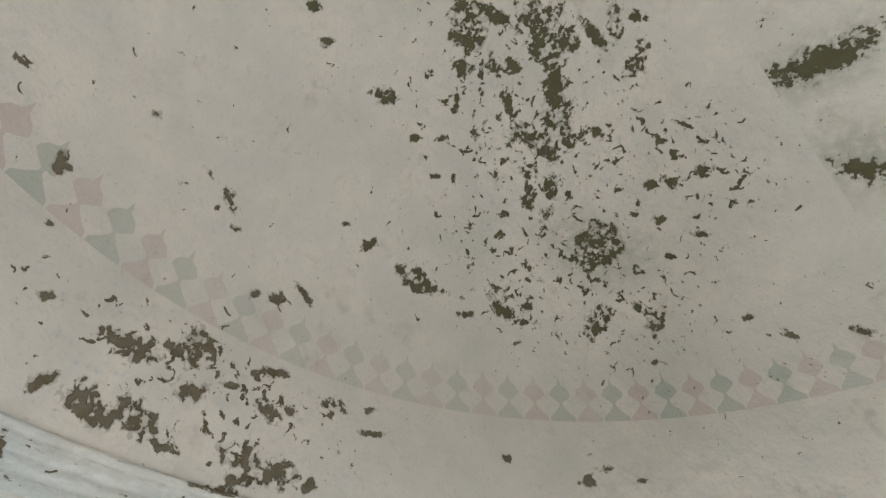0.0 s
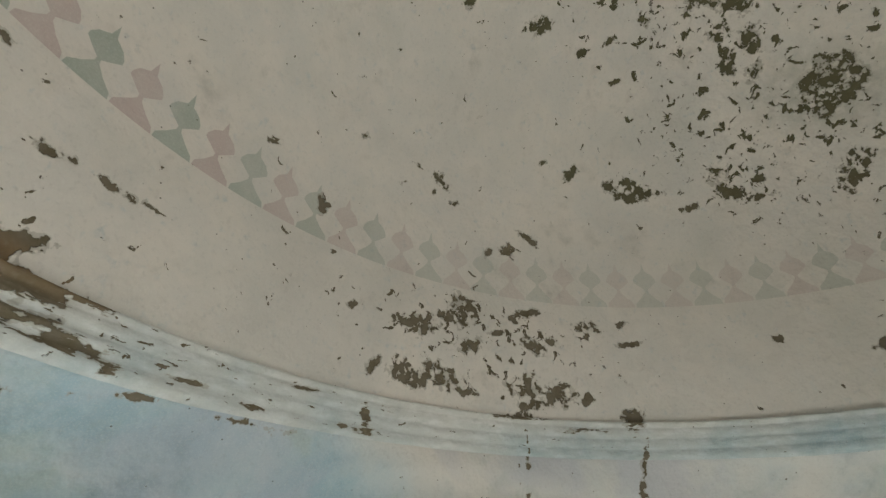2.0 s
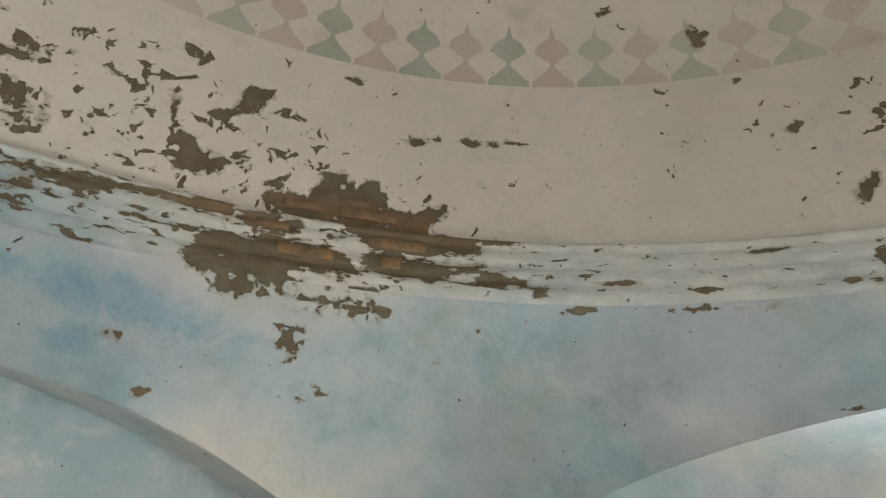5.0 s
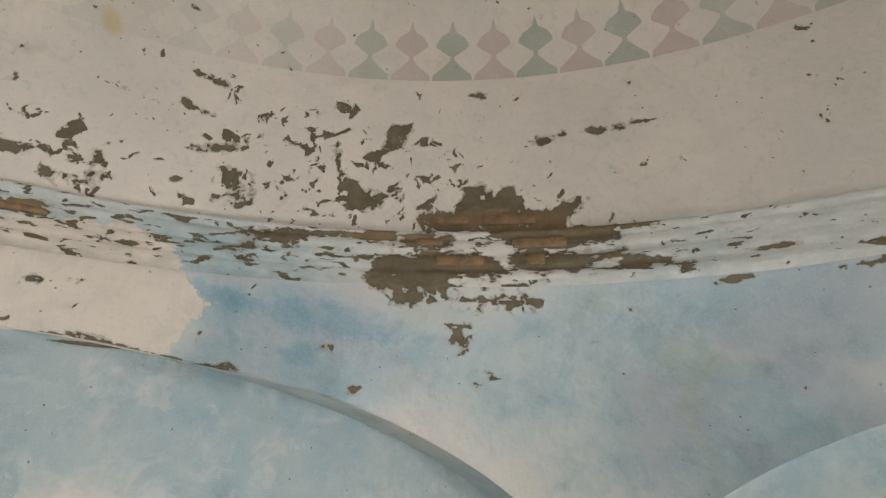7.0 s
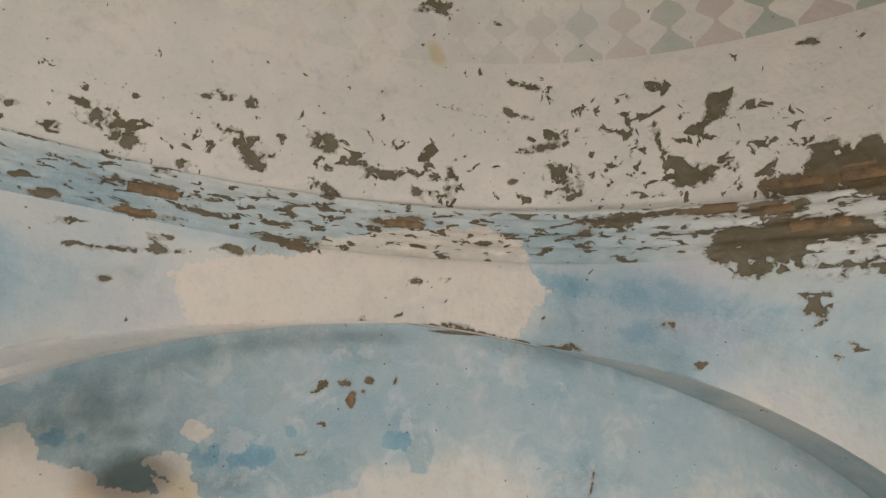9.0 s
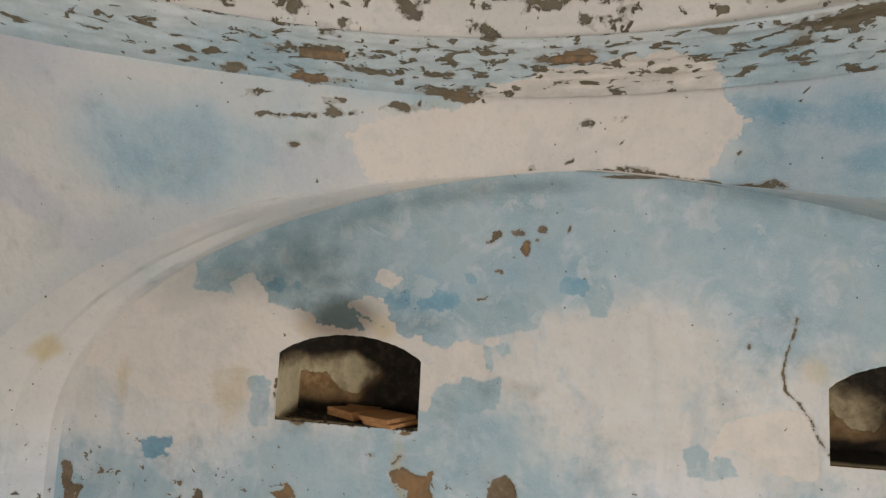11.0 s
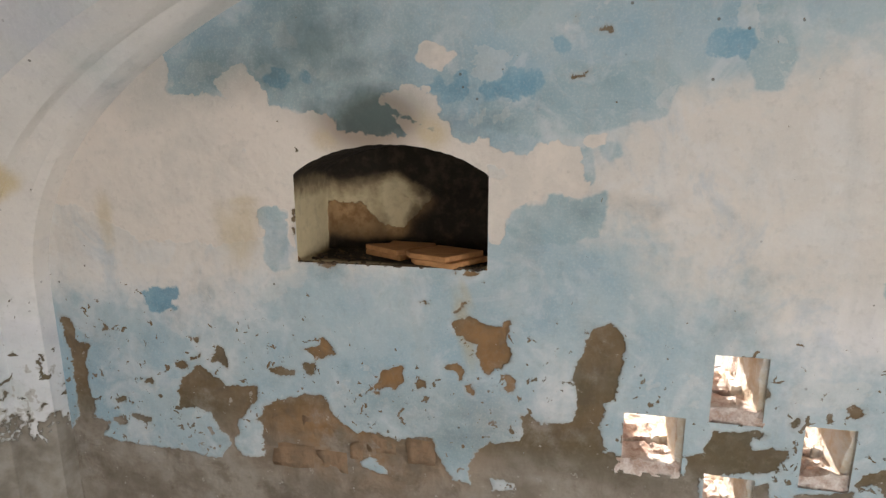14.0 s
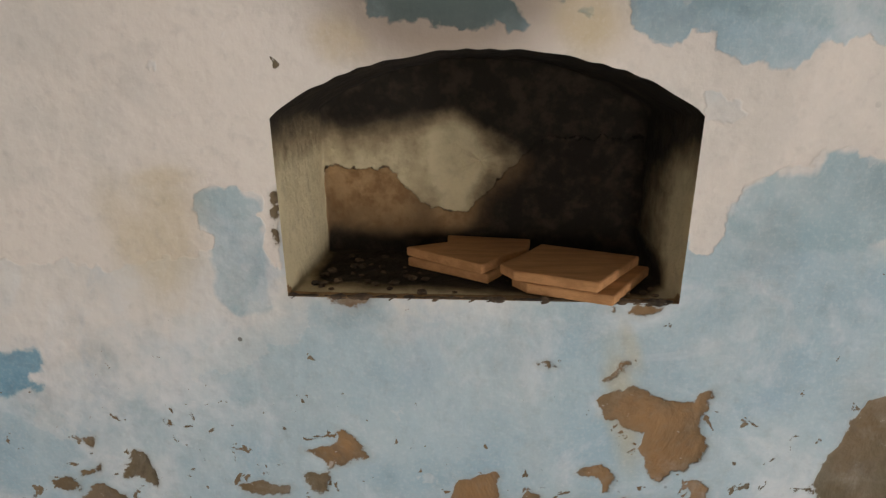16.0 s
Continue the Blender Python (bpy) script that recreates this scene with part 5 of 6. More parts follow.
RECESS_LOSS_D = [
    [(0.124, 0.041), (0.276, 0.068), (0.318, 0.132), (0.361, 0.163), (0.428, 0.189), (0.456, 0.174), (0.465, 0.149), (0.434, 0.114), (0.417, 0.059), (0.388, 0.074), (0.343, 0.108), (0.298, 0.09), (0.297, 0.049), (0.264, -0.009), (0.261, -0.09), (0.231, -0.1), (0.205, -0.071), (0.236, -0.012), (0.21, 0.017), (0.153, -0.023), (0.14, -0.079), (0.086, -0.092), (0.116, -0.014)],
    [(0.336, -0.086), (0.401, -0.031), (0.467, 0.004), (0.521, 0.038), (0.576, 0.058), (0.584, 0.085), (0.637, 0.113), (0.724, 0.124), (0.834, 0.117), (0.912, 0.088), (0.92, 0.071), (0.9, 0.009), (0.896, -0.056), (0.882, -0.322), (0.364, -0.406)],
    [(-0.01, 0.388), (-0.001, 0.428), (0.015, 0.377), (-0.008, 0.361)],
    [(0.233, 0.364), (0.261, 0.383), (0.286, 0.369), (0.277, 0.332), (0.249, 0.335)],
]
RECESS_LOSS_E = [
    [(0.56, 0.103), (0.592, 0.125), (0.6, 0.087), (0.569, 0.078)],
    [(0.081, 0.296), (0.103, 0.314), (0.108, 0.286), (0.089, 0.278)],
    [(-0.015, 0.051), (0.038, 0.066), (0.046, 0.018), (0.021, -0.04), (-0.002, -0.071)],
]
RECESS_LOSS = RECESS_LOSS_A + RECESS_LOSS_B + RECESS_LOSS_C + RECESS_LOSS_D + RECESS_LOSS_E
RECESS_KEEP_A = [
    [(-1.425, -0.045), (-1.381, -0.016), (-1.322, -0.048), (-1.307, -0.085), (-1.366, -0.083)],
    [(-0.898, -0.048), (-0.81, -0.046), (-0.795, -0.082), (-0.891, -0.094)],
    [(0.175, 0.002), (0.221, 0.018), (0.233, -0.034), (0.199, -0.085), (0.163, -0.054)],
]
RECESS_KEEP = RECESS_KEEP_A
RECESS_EARTH_A = [
    [(-1.047, 0.561), (-1.018, 0.58), (-0.989, 0.59), (-0.953, 0.581), (-0.923, 0.562), (-0.873, 0.561), (-0.853, 0.583), (-0.84, 0.592), (-0.842, 0.552), (-0.856, 0.51), (-0.837, 0.487), (-0.831, 0.437), (-0.859, 0.423), (-0.887, 0.398), (-0.908, 0.369), (-0.93, 0.381), (-0.946, 0.409), (-0.965, 0.45), (-0.956, 0.485), (-0.986, 0.499), (-1.031, 0.526)],
    [(-1.082, 0.388), (-1.029, 0.419), (-1.002, 0.387), (-1.004, 0.351), (-1.019, 0.344), (-1.032, 0.375)],
    [(-1.355, 0.288), (-1.329, 0.309), (-1.323, 0.361), (-1.295, 0.358), (-1.262, 0.38), (-1.235, 0.382), (-1.231, 0.319), (-1.272, 0.287), (-1.314, 0.286), (-1.347, 0.275)],
    [(-1.191, 0.314), (-1.172, 0.34), (-1.144, 0.319), (-1.147, 0.3), (-1.172, 0.288)],
    [(-0.856, 0.322), (-0.848, 0.349), (-0.856, 0.371), (-0.828, 0.381), (-0.812, 0.362), (-0.827, 0.316)],
]
RECESS_EARTH_B = [
    [(-1.644, 0.419), (-1.583, 0.429), (-1.563, 0.471), (-1.527, 0.452), (-1.512, 0.43), (-1.508, 0.407), (-1.552, 0.39), (-1.587, 0.377), (-1.62, 0.397)],
    [(-1.04, 0.607), (-1.019, 0.644), (-0.998, 0.649), (-1.004, 0.613), (-1.033, 0.598)],
    [(-0.996, 0.325), (-0.971, 0.342), (-0.965, 0.292), (-0.988, 0.293)],
    [(-1.559, 0.764), (-1.479, 0.767), (-1.518, 0.735)],
    [(-1.043, 0.755), (-0.952, 0.753), (-0.986, 0.736)],
    [(-0.473, 1.658), (-0.451, 1.693), (-0.422, 1.693), (-0.425, 1.646), (-0.435, 1.622), (-0.464, 1.634)],
]
RECESS_EARTH = RECESS_EARTH_A + RECESS_EARTH_B
RECESS_CHIP_A = [
    [(-1.798, 0.316), (-1.75, 0.334), (-1.725, 0.317), (-1.679, 0.327), (-1.685, 0.302), (-1.719, 0.293), (-1.763, 0.3)],
    [(-1.645, 0.353), (-1.597, 0.362), (-1.593, 0.311), (-1.627, 0.317)],
    [(-2.229, 0.31), (-2.183, 0.32), (-2.163, 0.29), (-2.2, 0.272)],
    [(-2.019, 0.397), (-1.991, 0.39), (-1.973, 0.323), (-1.985, 0.306), (-2.02, 0.329), (-2.059, 0.325), (-2.044, 0.356)],
    [(-2.55, 0.108), (-2.473, 0.139), (-2.491, 0.108), (-2.537, 0.099)],
    [(-2.568, 0.017), (-2.519, 0.038), (-2.501, 0.002), (-2.544, -0.019)],
    [(-2.483, 0.049), (-2.439, 0.054), (-2.371, 0.04), (-2.376, 0.017), (-2.445, 0.025)],
    [(-1.166, 0.635), (-1.147, 0.643), (-1.132, 0.632), (-1.147, 0.62)],
    [(-2.147, 0.425), (-2.087, 0.44), (-2.113, 0.405)],
    [(-2.401, 0.221), (-2.348, 0.226), (-2.341, 0.21), (-2.384, 0.206)],
]
RECESS_CHIP_B = [
    [(-1.356, 0.269), (-1.331, 0.266), (-1.34, 0.251)],
    [(-1.652, 0.964), (-1.639, 0.967), (-1.639, 0.949), (-1.652, 0.946)],
    [(-1.655, 0.934), (-1.642, 0.937), (-1.642, 0.923), (-1.653, 0.918)],
    [(-1.659, 0.892), (-1.644, 0.897), (-1.646, 0.861), (-1.659, 0.869)],
    [(-2.576, 0.472), (-2.557, 0.463), (-2.528, 0.432), (-2.559, 0.425)],
    [(-2.145, 0.331), (-2.102, 0.355), (-2.107, 0.327)],
    [(-0.631, 1.682), (-0.608, 1.706), (-0.597, 1.742), (-0.569, 1.747), (-0.56, 1.718), (-0.595, 1.682)],
    [(-0.52, 1.741), (-0.466, 1.753), (-0.434, 1.741), (-0.452, 1.722), (-0.488, 1.717)],
    [(-0.394, 1.74), (-0.373, 1.775), (-0.349, 1.768), (-0.352, 1.74)],
    [(-0.404, 1.703), (-0.376, 1.712), (-0.38, 1.693)],
    [(-0.256, 1.762), (-0.234, 1.781), (-0.221, 1.757), (-0.243, 1.744)],
    [(-0.669, 1.588), (-0.654, 1.593), (-0.653, 1.568)],
]
RECESS_CHIP_C = [
    [(-0.6, 1.544), (-0.565, 1.562), (-0.544, 1.537), (-0.588, 1.532)],
    [(-0.674, 1.413), (-0.612, 1.422), (-0.631, 1.401), (-0.661, 1.396)],
    [(0.553, 1.261), (0.567, 1.271), (0.577, 1.257), (0.563, 1.248)],
]
RECESS_CHIP = RECESS_CHIP_A + RECESS_CHIP_B + RECESS_CHIP_C
CORNICE_LOSS_A = [
    [(1.827, 2.592), (1.825, 2.651), (1.95, 2.658), (2.033, 2.729), (2.041, 2.771), (2.107, 2.784), (2.138, 2.749), (2.211, 2.758), (2.251, 2.779), (2.275, 2.722), (2.35, 2.659), (2.412, 2.655), (2.5, 2.68), (2.54, 2.717), (2.599, 2.698), (2.56, 2.662), (2.498, 2.633), (2.49, 2.589), (2.554, 2.572), (2.661, 2.572), (2.788, 2.569), (2.886, 2.549), (2.785, 2.543), (2.693, 2.539), (2.695, 2.512), (2.619, 2.492), (2.5, 2.474), (2.232, 2.486), (2.195, 2.529), (2.131, 2.544), (2.157, 2.566), (1.977, 2.572)],
    [(1.724, 2.49), (1.752, 2.528), (1.875, 2.55), (1.978, 2.546), (1.984, 2.504), (1.941, 2.49), (1.8, 2.487)],
]
CORNICE_LOSS_B = [
    [(1.605, 2.324), (1.59, 2.36), (1.618, 2.377), (1.637, 2.454), (1.725, 2.465), (1.777, 2.445), (1.828, 2.446), (1.865, 2.474), (2.144, 2.461), (2.206, 2.419), (2.23, 2.384), (2.156, 2.367), (1.982, 2.367), (1.967, 2.348), (2.03, 2.335), (1.93, 2.315), (1.73, 2.316)],
    [(2.244, 2.472), (2.38, 2.48), (2.475, 2.462), (2.592, 2.441), (2.687, 2.465), (2.72, 2.457), (2.648, 2.424), (2.566, 2.404), (2.518, 2.381), (2.436, 2.403), (2.376, 2.387), (2.316, 2.403), (2.23, 2.419)],
]
CORNICE_LOSS_C = [
    [(1.685, 2.273), (1.732, 2.298), (1.818, 2.307), (1.856, 2.299), (1.833, 2.284), (1.907, 2.287), (2.055, 2.293), (2.148, 2.286), (2.153, 2.301), (2.227, 2.308), (2.371, 2.299), (2.374, 2.275), (2.298, 2.269), (2.238, 2.262), (2.153, 2.278), (1.982, 2.272), (1.883, 2.269), (1.821, 2.275), (1.736, 2.266)],
    [(1.48, 2.658), (1.479, 2.727), (1.495, 2.785), (1.55, 2.76), (1.604, 2.735), (1.722, 2.754), (1.725, 2.712), (1.658, 2.724), (1.635, 2.681), (1.558, 2.658)],
    [(1.048, 2.514), (1.165, 2.534), (1.326, 2.538), (1.33, 2.502), (1.246, 2.481), (1.076, 2.49)],
    [(1.49, 2.534), (1.616, 2.559), (1.719, 2.555), (1.735, 2.508), (1.645, 2.51), (1.568, 2.52)],
    [(2.668, 2.384), (2.729, 2.431), (2.816, 2.417), (2.925, 2.424), (2.9, 2.394), (2.791, 2.387), (2.745, 2.373)],
]
CORNICE_LOSS_D = [
    [(2.92, 2.387), (2.992, 2.384), (2.971, 2.36), (2.927, 2.361)],
    [(1.66, 3.097), (1.729, 3.122), (1.785, 3.117), (1.747, 3.052), (1.692, 3.034), (1.723, 2.989), (1.67, 2.957), (1.593, 2.892), (1.55, 2.92), (1.639, 3.001)],
    [(2.612, 3.035), (2.764, 3.04), (2.767, 3.022), (2.624, 3.015)],
    [(2.336, 3.005), (2.403, 3.015), (2.509, 3.033), (2.508, 3.013), (2.402, 2.984), (2.349, 2.987)],
    [(1.421, 3.001), (1.449, 2.853), (1.509, 2.772), (1.476, 2.755), (1.433, 2.823), (1.405, 2.938)],
    [(1.936, 2.151), (1.984, 2.165), (2.069, 2.16), (2.033, 2.12), (1.973, 2.124)],
]
CORNICE_LOSS = CORNICE_LOSS_A + CORNICE_LOSS_B + CORNICE_LOSS_C + CORNICE_LOSS_D
CORNICE_BARE_A = [
    [(-0.767, 2.152), (-0.575, 2.24), (-0.266, 2.291), (-0.164, 2.359), (0.128, 2.431), (0.611, 2.475), (0.779, 2.425), (0.84, 2.323), (0.924, 2.225), (0.86, 2.133), (0.795, 2.028), (0.732, 1.968), (0.327, 1.997), (0.019, 1.962), (-0.313, 1.926), (-0.641, 1.932)],
]
CORNICE_BARE = CORNICE_BARE_A

DOME_LOSS_A = [
    [(7.817, 5.086), (7.893, 5.271), (8.053, 5.295), (8.241, 5.26), (8.315, 5.095), (8.238, 4.94), (8.059, 4.895), (7.969, 4.843), (7.827, 4.952)],
    [(5.276, 6.401), (5.079, 6.522), (5.123, 6.62), (5.48, 6.655), (5.769, 6.579), (5.793, 6.491), (5.686, 6.408), (5.497, 6.415)],
    [(6.066, 6.38), (6.016, 6.46), (6.168, 6.476), (6.43, 6.442), (6.318, 6.396)],
    [(6.101, 6.841), (6.228, 6.929), (6.874, 6.994), (7.137, 6.899), (7.539, 6.802), (7.531, 6.72), (7.213, 6.68), (6.947, 6.59), (6.5, 6.678), (6.641, 6.763), (6.222, 6.735)],
    [(6.912, 6.629), (7.213, 6.68), (7.411, 6.546), (7.235, 6.49), (7.045, 6.537)],
    [(8.053, 7.042), (8.336, 7.017), (8.422, 6.797), (8.241, 6.845), (8.161, 6.926)],
    [(8.476, 6.543), (8.53, 6.646), (8.834, 6.619), (8.771, 6.561), (8.571, 6.515)],
]
DOME_LOSS_B = [
    [(8.755, 6.753), (8.926, 6.778), (8.843, 6.661), (8.692, 6.696)],
    [(6.825, 5.906), (6.792, 6.045), (6.97, 6.12), (7.096, 6.042), (7.307, 6.042), (7.508, 5.914), (7.492, 5.815), (7.275, 5.895), (6.996, 5.981)],
    [(7.059, 5.721), (7.229, 5.792), (7.286, 5.724), (7.154, 5.659)],
    [(7.376, 5.658), (7.548, 5.72), (7.574, 5.546), (7.508, 5.516), (7.426, 5.587)],
    [(7.174, 5.586), (7.286, 5.573), (7.282, 5.42), (7.202, 5.41)],
    [(7.542, 6.244), (7.586, 6.381), (7.606, 6.179), (7.775, 5.973), (7.625, 5.92), (7.553, 6.059)],
    [(7.392, 5.379), (7.487, 5.423), (7.528, 5.364), (7.447, 5.316)],
    [(4.929, 5.694), (4.996, 5.71), (5.122, 5.787), (5.234, 5.769), (5.245, 5.721), (5.09, 5.668)],
]
DOME_LOSS_C = [
    [(4.301, 3.019), (4.297, 3.054), (4.433, 3.096), (4.529, 3.101), (4.645, 3.147), (4.765, 3.304), (4.835, 3.326), (4.922, 3.291), (4.927, 3.218), (4.833, 3.12), (4.808, 3.092), (4.721, 3.135), (4.614, 3.063), (4.521, 2.985), (4.409, 3.019)],
    [(4.519, 2.753), (4.538, 2.802), (4.636, 2.814), (4.716, 2.776), (4.808, 2.781), (4.865, 2.689), (4.799, 2.668), (4.699, 2.688), (4.639, 2.693)],
    [(4.313, 2.729), (4.336, 2.779), (4.427, 2.767), (4.537, 2.72), (4.492, 2.651), (4.397, 2.676)],
    [(5.113, 2.751), (5.191, 2.819), (5.301, 2.805), (5.336, 2.754), (5.301, 2.7), (5.163, 2.708)],
    [(5.414, 2.67), (5.418, 2.775), (5.528, 2.771), (5.598, 2.71), (5.517, 2.678)],
    [(4.767, 2.944), (4.807, 3.009), (4.913, 3.005), (4.899, 2.951), (4.792, 2.923)],
]
DOME_LOSS_D = [
    [(5.241, 3.063), (5.337, 3.061), (5.486, 3.092), (5.389, 3.009), (5.315, 3.002)],
    [(5.67, 3.187), (5.787, 3.242), (5.835, 3.196), (5.721, 3.126)],
    [(7.863, 4.242), (7.935, 4.434), (8.023, 4.514), (8.153, 4.481), (8.108, 4.346), (7.991, 4.24), (7.908, 4.187)],
    [(8.365, 4.492), (8.451, 4.4), (8.636, 4.431), (8.545, 4.25), (8.474, 4.149), (8.46, 4.316)],
    [(6.024, 4.504), (6.111, 4.59), (6.289, 4.571), (6.534, 4.481), (6.428, 4.452), (6.279, 4.379)],
    [(3.73, 3.617), (3.706, 3.68), (3.738, 3.749), (3.789, 3.673), (3.765, 3.626)],
    [(4.536, 4.275), (4.534, 4.317), (4.638, 4.27), (4.6, 4.237)],
]
DOME_LOSS = DOME_LOSS_A + DOME_LOSS_B + DOME_LOSS_C + DOME_LOSS_D


def even(value):
    return lambda co: np.full(len(co), value)


def thinned(layer, weight):
    return lambda co: layer(co) * weight


def summed(*layers):
    return lambda co: sum(layer(co) for layer in layers)


OUTLINED = CORNICE_LOSS + DOME_LOSS
WALL_CRACKS = [[(5.229, 2.486), (5.269, 2.329), (5.223, 2.193), (5.267, 2.113), (5.226, 2.002), (5.236, 1.897)],
               [(6.023, 2.417), (6.042, 2.297), (5.989, 2.179), (6.015, 2.08), (5.975, 1.985), (5.992, 1.883)]]


def drawn(blot):
    """Whether a drawn outline stands where this blot would be."""
    if 1.45 < blot[0] < 3.0 and 2.37 < blot[1] < 2.75 and blot[2] > 0.06:
        return True
    for shape in OUTLINED:
        us, vs = zip(*shape)
        if min(us) - 0.03 < blot[0] < max(us) + 0.03 and min(vs) - 0.02 < blot[1] < max(vs) + 0.02:
            return True
    return False


ROUND = [DOME_FLAKE_A, DOME_FLAKE_B, DOME_FLAKE_C, DOME_FLAKE_D, DOME_FLAKE_E, DOME_FLAKE_F, DOME_FLAKE_G, DOME_FLAKE_H, DOME_FLAKE_I, DOME_FLAKE_J,
         CORNICE_FLAKE_A, CORNICE_FLAKE_B, CORNICE_EARTH, PIER_FLAKE_A, PIER_FLAKE_B, PIER_FLAKE_C, PIER_EARTH]


def scattered(blot):
    """Losses that break up into crumbs, low on the dome to the north."""
    return blot[0] < 3.5 and 2.57 < blot[1] < 3.2


LEFT_OVER = [b for blots in ROUND for b in blots if not drawn(b)]
round_flakes = most(blobs("dome", [b for b in LEFT_OVER if not scattered(b)]), blobs("dome", [b for b in LEFT_OVER if scattered(b)], firm=0.37), outlines("dome", CORNICE_LOSS, 14), outlines("dome", DOME_LOSS, 6, firm=0.35),
                    outlines("dome", [[(u - 0.008, v) for u, v in line] + [(u + 0.006, v) for u, v in reversed(line)] for line in WALL_CRACKS], 45))
round_earth = thinned(blobs("dome", CORNICE_EARTH, PIER_EARTH, soft=True), 0.4)
round_deep, round_bare = blobs("dome", PIER_DEEP), outlines("dome", CORNICE_BARE, 10)
round_yellow, round_green = blobs("dome", DOME_YELLOW, PIER_YELLOW, soft=True), thinned(blobs("dome", DOME_GREEN, soft=True), 0.6)
round_blue = blobs("dome", CORNICE_BLUE, PIER_BLUE, soft=True)
round_freckle = summed(even(0.17), thinned(blobs("dome", DOME_FRECKLE, soft=True), 0.20), thinned(blobs("dome", [(1.5, 2.85, 1.4, 0.28, 0)], soft=True), 0.03))


def band_strength(co):
    """The band is crisp to the north-east and south-east and nearly gone in between."""
    a = np.degrees(np.arctan2(co[:, 0] - CX, co[:, 1] - CY))
    return np.interp(a, [-180, -30, -5, 12, 22, 35, 55, 66, 78, 90, 105, 120, 132, 145, 160, 180], [0.1, 0.1, 0.12, 0.22, 0.5, 0.85, 0.8, 0.6, 0.45, 0.36, 0.34, 0.36, 0.5, 0.66, 0.62, 0.4])


wear(dome, paint=band_strength, flake=round_flakes, earth=round_earth, yellow=round_yellow, green=round_green, freckle=round_freckle,
     blue=height_layer((2.5, 0.3), (2.66, 0.0)))
low_freckle = summed(even(0.20), thinned(blobs("dome", [(0.2, 2.45, 2.6, 0.12, 0)], soft=True), 0.22))


def cornice_blue(co):
    """Blue-green to the north and west, worn to white round the bared bricks; the upper ledges paler, their wear and
    highlight both in the colour.
    """
    u = rounded(co)[0]
    return np.interp(u, [-2.5, -1.0, 0.9, 1.4, 1.8, 2.8, 3.6, 5.0], [0.75, 0.7, 0.8, 0.62, 0.38, 0.35, 0.50, 0.55]) * np.interp(co[:, 2], [2.36, 2.46, 2.56], [1.0, 0.9, 0.55])


wear(cornice, blue=cornice_blue, deep=round_deep, bare=round_bare, flake=round_flakes, earth=round_earth, freckle=low_freckle, green=even(0.33))
for q in QUARTERS:
    for ob in (walls[q], reveals[q]):
        foot = height_layer((-0.15, 0.8), (0.04, 0.22), (0.40, -0.12), (0.65, -0.35)) if ob is reveals[q] else height_layer((-0.30, 0.8), (-0.06, 0.2), (0.35, -0.2), (0.6, -0.35))
        flakes = foot if ob is reveals[q] else most(round_flakes, foot)
        # north reveal: bluer eastwards, part blue wash, part soffit shade put into colour
        tint = (lambda co: np.interp(co[:, 0], [-2.6, -1.0, 0.0, 1.0, 2.4], [0.22, 0.35, 0.4, 0.6, 0.65])) if ob is reveals["north"] else summed(even(0.38), thinned(round_blue, 0.52))
        shade = (lambda co: np.interp(co[:, 0], [0.2, 1.1], [-0.35, -0.1])) if ob is reveals["north"] else round_deep
        wear(ob, blue=tint, deep=shade, bare=round_bare, flake=flakes,
             earth=round_earth, yellow=round_yellow, freckle=summed(even(0.14), height_layer((0.1, 0.24), (0.5, 0.12), (0.75, 0.0))), coat=height_layer((-0.05, 1.0), (0.12, 0.0)))


TINT_X = (-2.8, -2.2, -1.7, -1.3, -0.8, -0.4, 0.1, 0.55, 1.3, 2.6)
TINT = {2.05: (0.3, 0.3, 0.5, 0.6, 0.6, 0.6, 0.55, 0.6, 0.8, 0.8), 1.8: (0.1, 0.3, 0.8, 0.85, 0.75, 0.65, 0.5, 0.6, 0.8, 0.8),
        1.55: (0.05, 0.7, 0.85, 0.85, 0.7, 0.65, 0.5, 0.6, 0.7, 0.7), 1.3: (0.05, 0.05, 0.3, 0.8, 0.8, 0.3, 0.2, 0.4, 0.55, 0.6),
        1.05: (0.1, 0.0, 0.0, 0.0, 0.1, 0.1, 0.3, 0.35, 0.2, 0.4), 0.85: (0.2, 0.0, 0.05, 0.3, 0.45, 0.35, 0.25, 0.3, 0.15, 0.3),
        0.65: (0.35, 0.3, 0.5, 0.6, 0.6, 0.5, 0.35, 0.2, 0.3, 0.3), 0.45: (0.7, 0.45, 0.55, 0.6, 0.55, 0.6, 0.6, 0.55, 0.5, 0.4),
        0.22: (0.75, 0.65, 0.5, 0.5, 0.45, 0.65, 0.65, 0.7, 0.7, 0.6)}


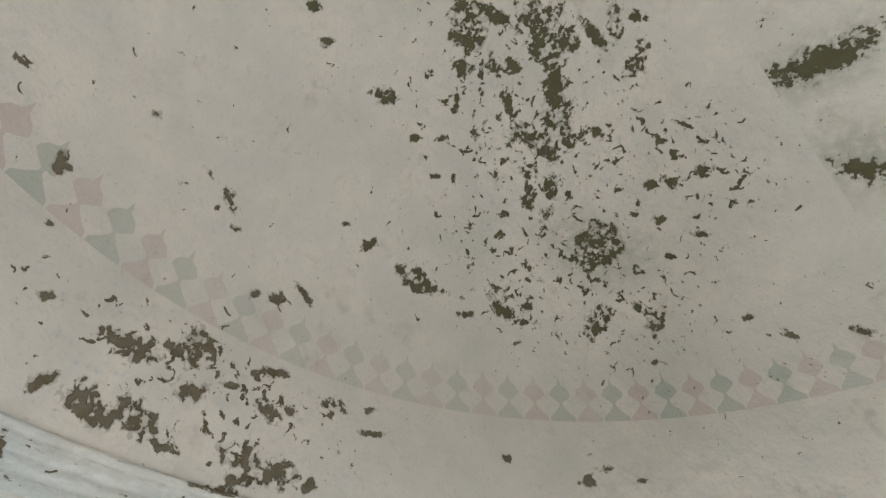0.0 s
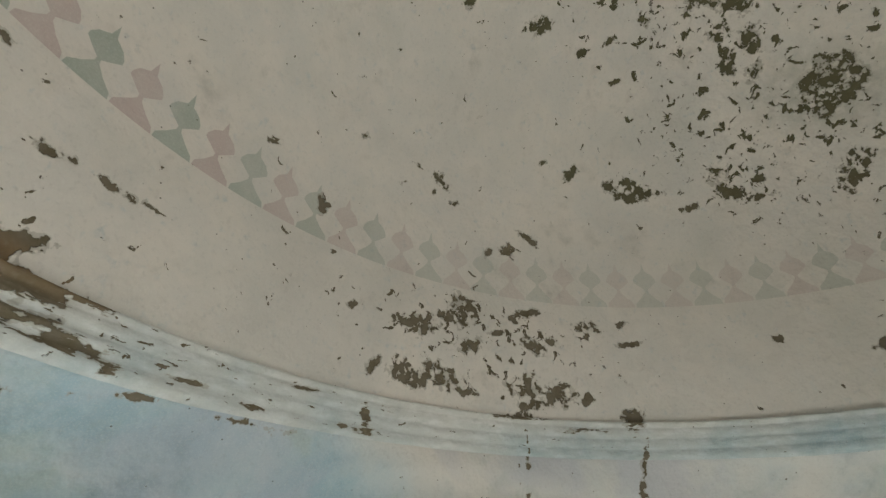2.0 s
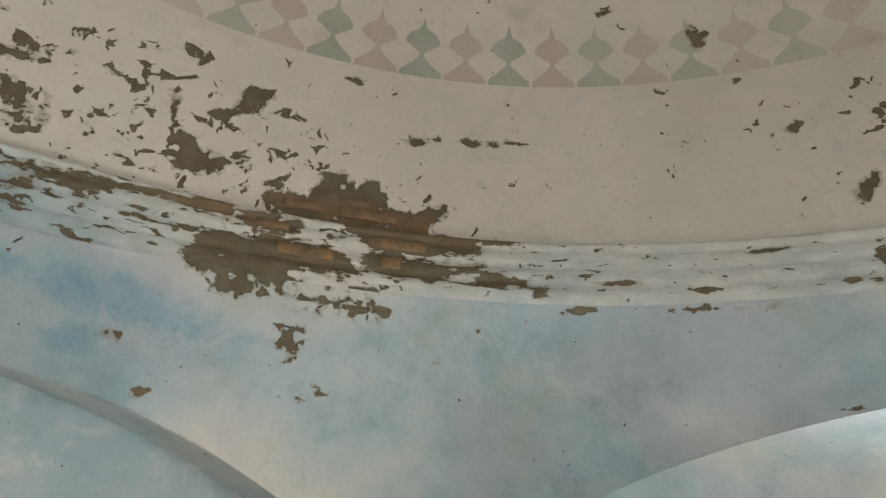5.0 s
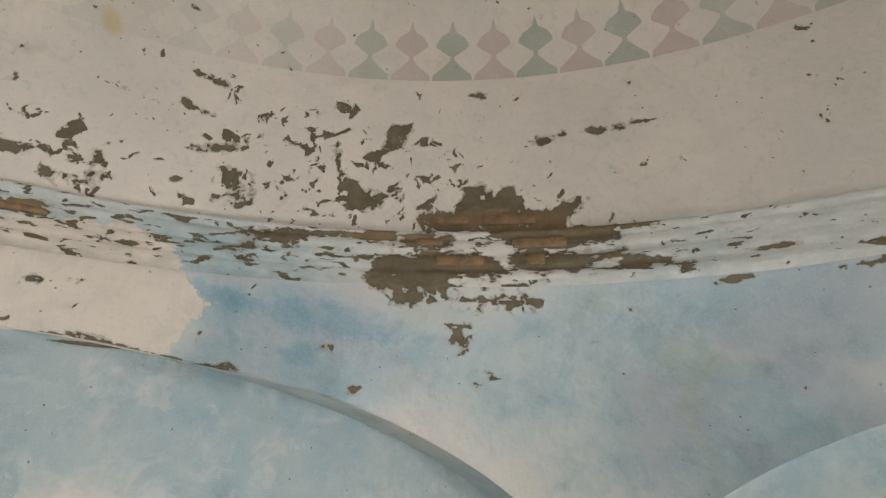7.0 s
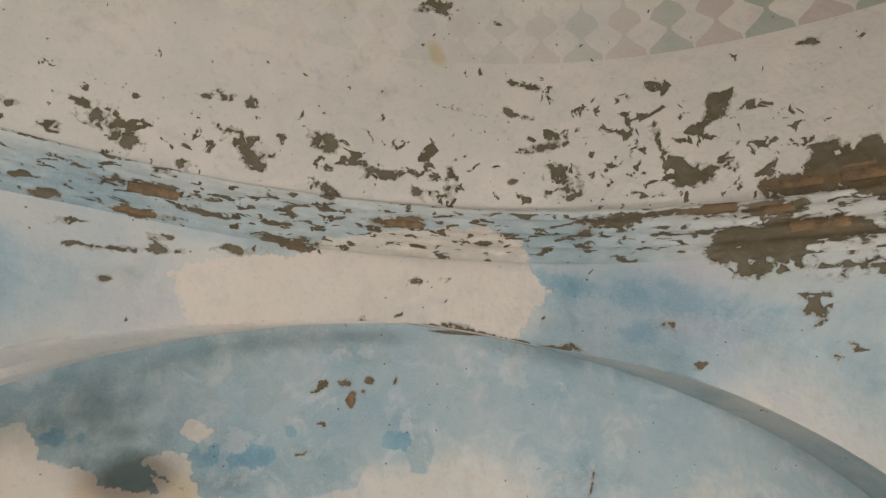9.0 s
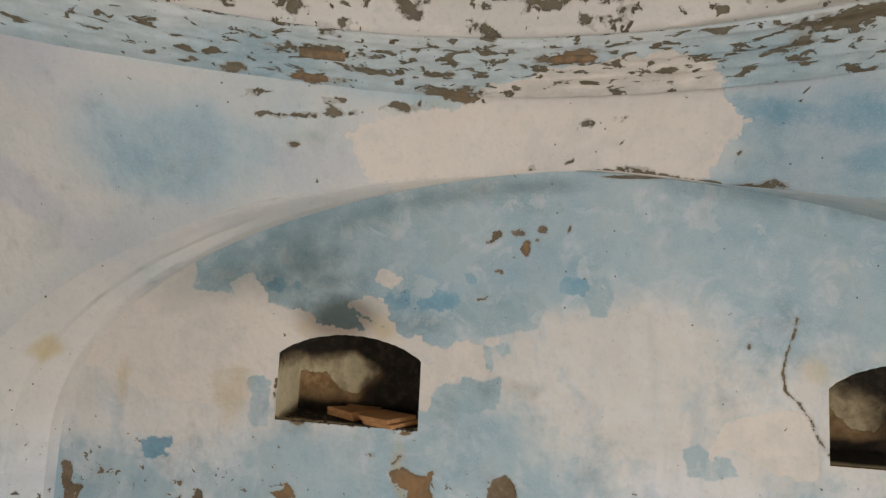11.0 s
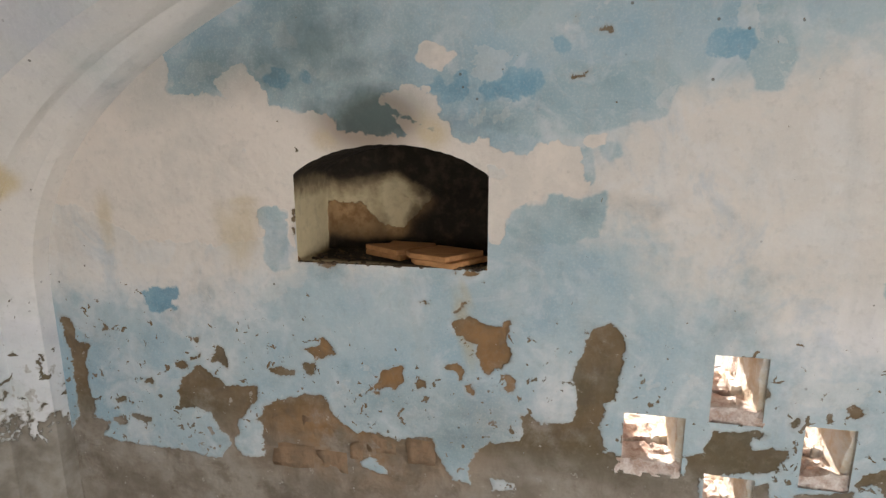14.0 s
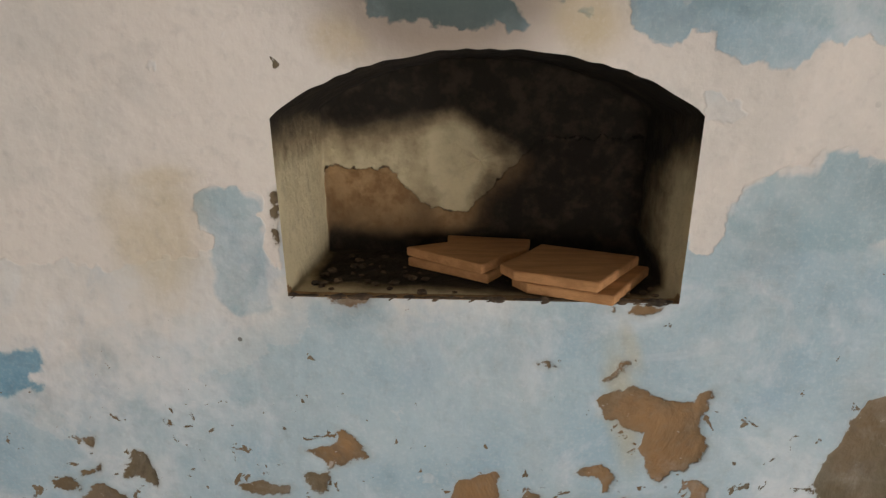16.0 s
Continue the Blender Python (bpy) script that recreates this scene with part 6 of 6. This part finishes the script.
def tint(co):
    """How far the blue wash covers the cream, over the recess wall."""
    heights = sorted(TINT)
    rows = np.array([np.interp(co[:, 0], TINT_X, TINT[z]) for z in heights])
    at = np.interp(co[:, 2], heights, range(len(heights)))
    low = np.minimum(at.astype(int), len(heights) - 2)
    k, i = at - low, np.arange(len(co))
    return rows[low, i] * (1 - k) + rows[low + 1, i] * k


panel_flakes = outlines("wall", RECESS_LOSS + RECESS_EARTH + RECESS_CHIP, 14, 0.010, RECESS_KEEP)
hairline = most(blobs("wall", RECESS_CRACK), outlines("wall", [[(x - 0.005, z) for x, z in CRACK_LINE] + [(x + 0.005, z) for x, z in reversed(CRACK_LINE)]], 14, 0.004))
brown = outlines("wall", RECESS_EARTH, 6)
wear(panel, blue=tint, sheet=outlines("wall", RECESS_SHEET, 8), deep=outlines("wall", RECESS_DEEP, 9), bare=outlines("wall", RECESS_BARE, 10, 0.006, RECESS_HOLE),
     yellow=thinned(blobs("wall", RECESS_YELLOW, soft=True), 0.6), green=thinned(blobs("wall", RECESS_GREEN, soft=True), 0.75),
     soot_shade=most(thinned(blobs("wall", RECESS_SOOT, soft=True), 1.0), thinned(blobs("wall", RECESS_HAZE, soft=True), 0.30)), flake=most(panel_flakes, hairline),
     earth=most(lambda co: np.clip(brown(co) * 2, 0, 1), thinned(blobs("wall", [(-1.45, 0.05, 0.36, 0.16, 0)], soft=True), 0.9), height_layer((0.05, 0.0), (0.2, 0.3), (0.6, 0.3), (0.9, 0.2))),
     freckle=summed(even(0.12), height_layer((0.1, 0.20), (0.5, 0.14), (0.75, 0.0))), coat=height_layer((-0.02, 1.0), (0.12, 0.0)))
carve(panel, 0.006)
for ob in (panel_e, panel_s, panel_w):
    wear(ob, blue=even(0.4), flake=height_layer((0.0, 1.0), (0.2, -0.3)), coat=even(1.0))


def to_metres():
    """From units of the plan to metres."""
    for mesh in bpy.data.meshes:
        mesh.transform(Matrix.Scale(UNIT, 4))
    for ob in scene.objects:
        if ob.type in {"MESH", "EMPTY"}:
            ob.location *= UNIT


to_metres()
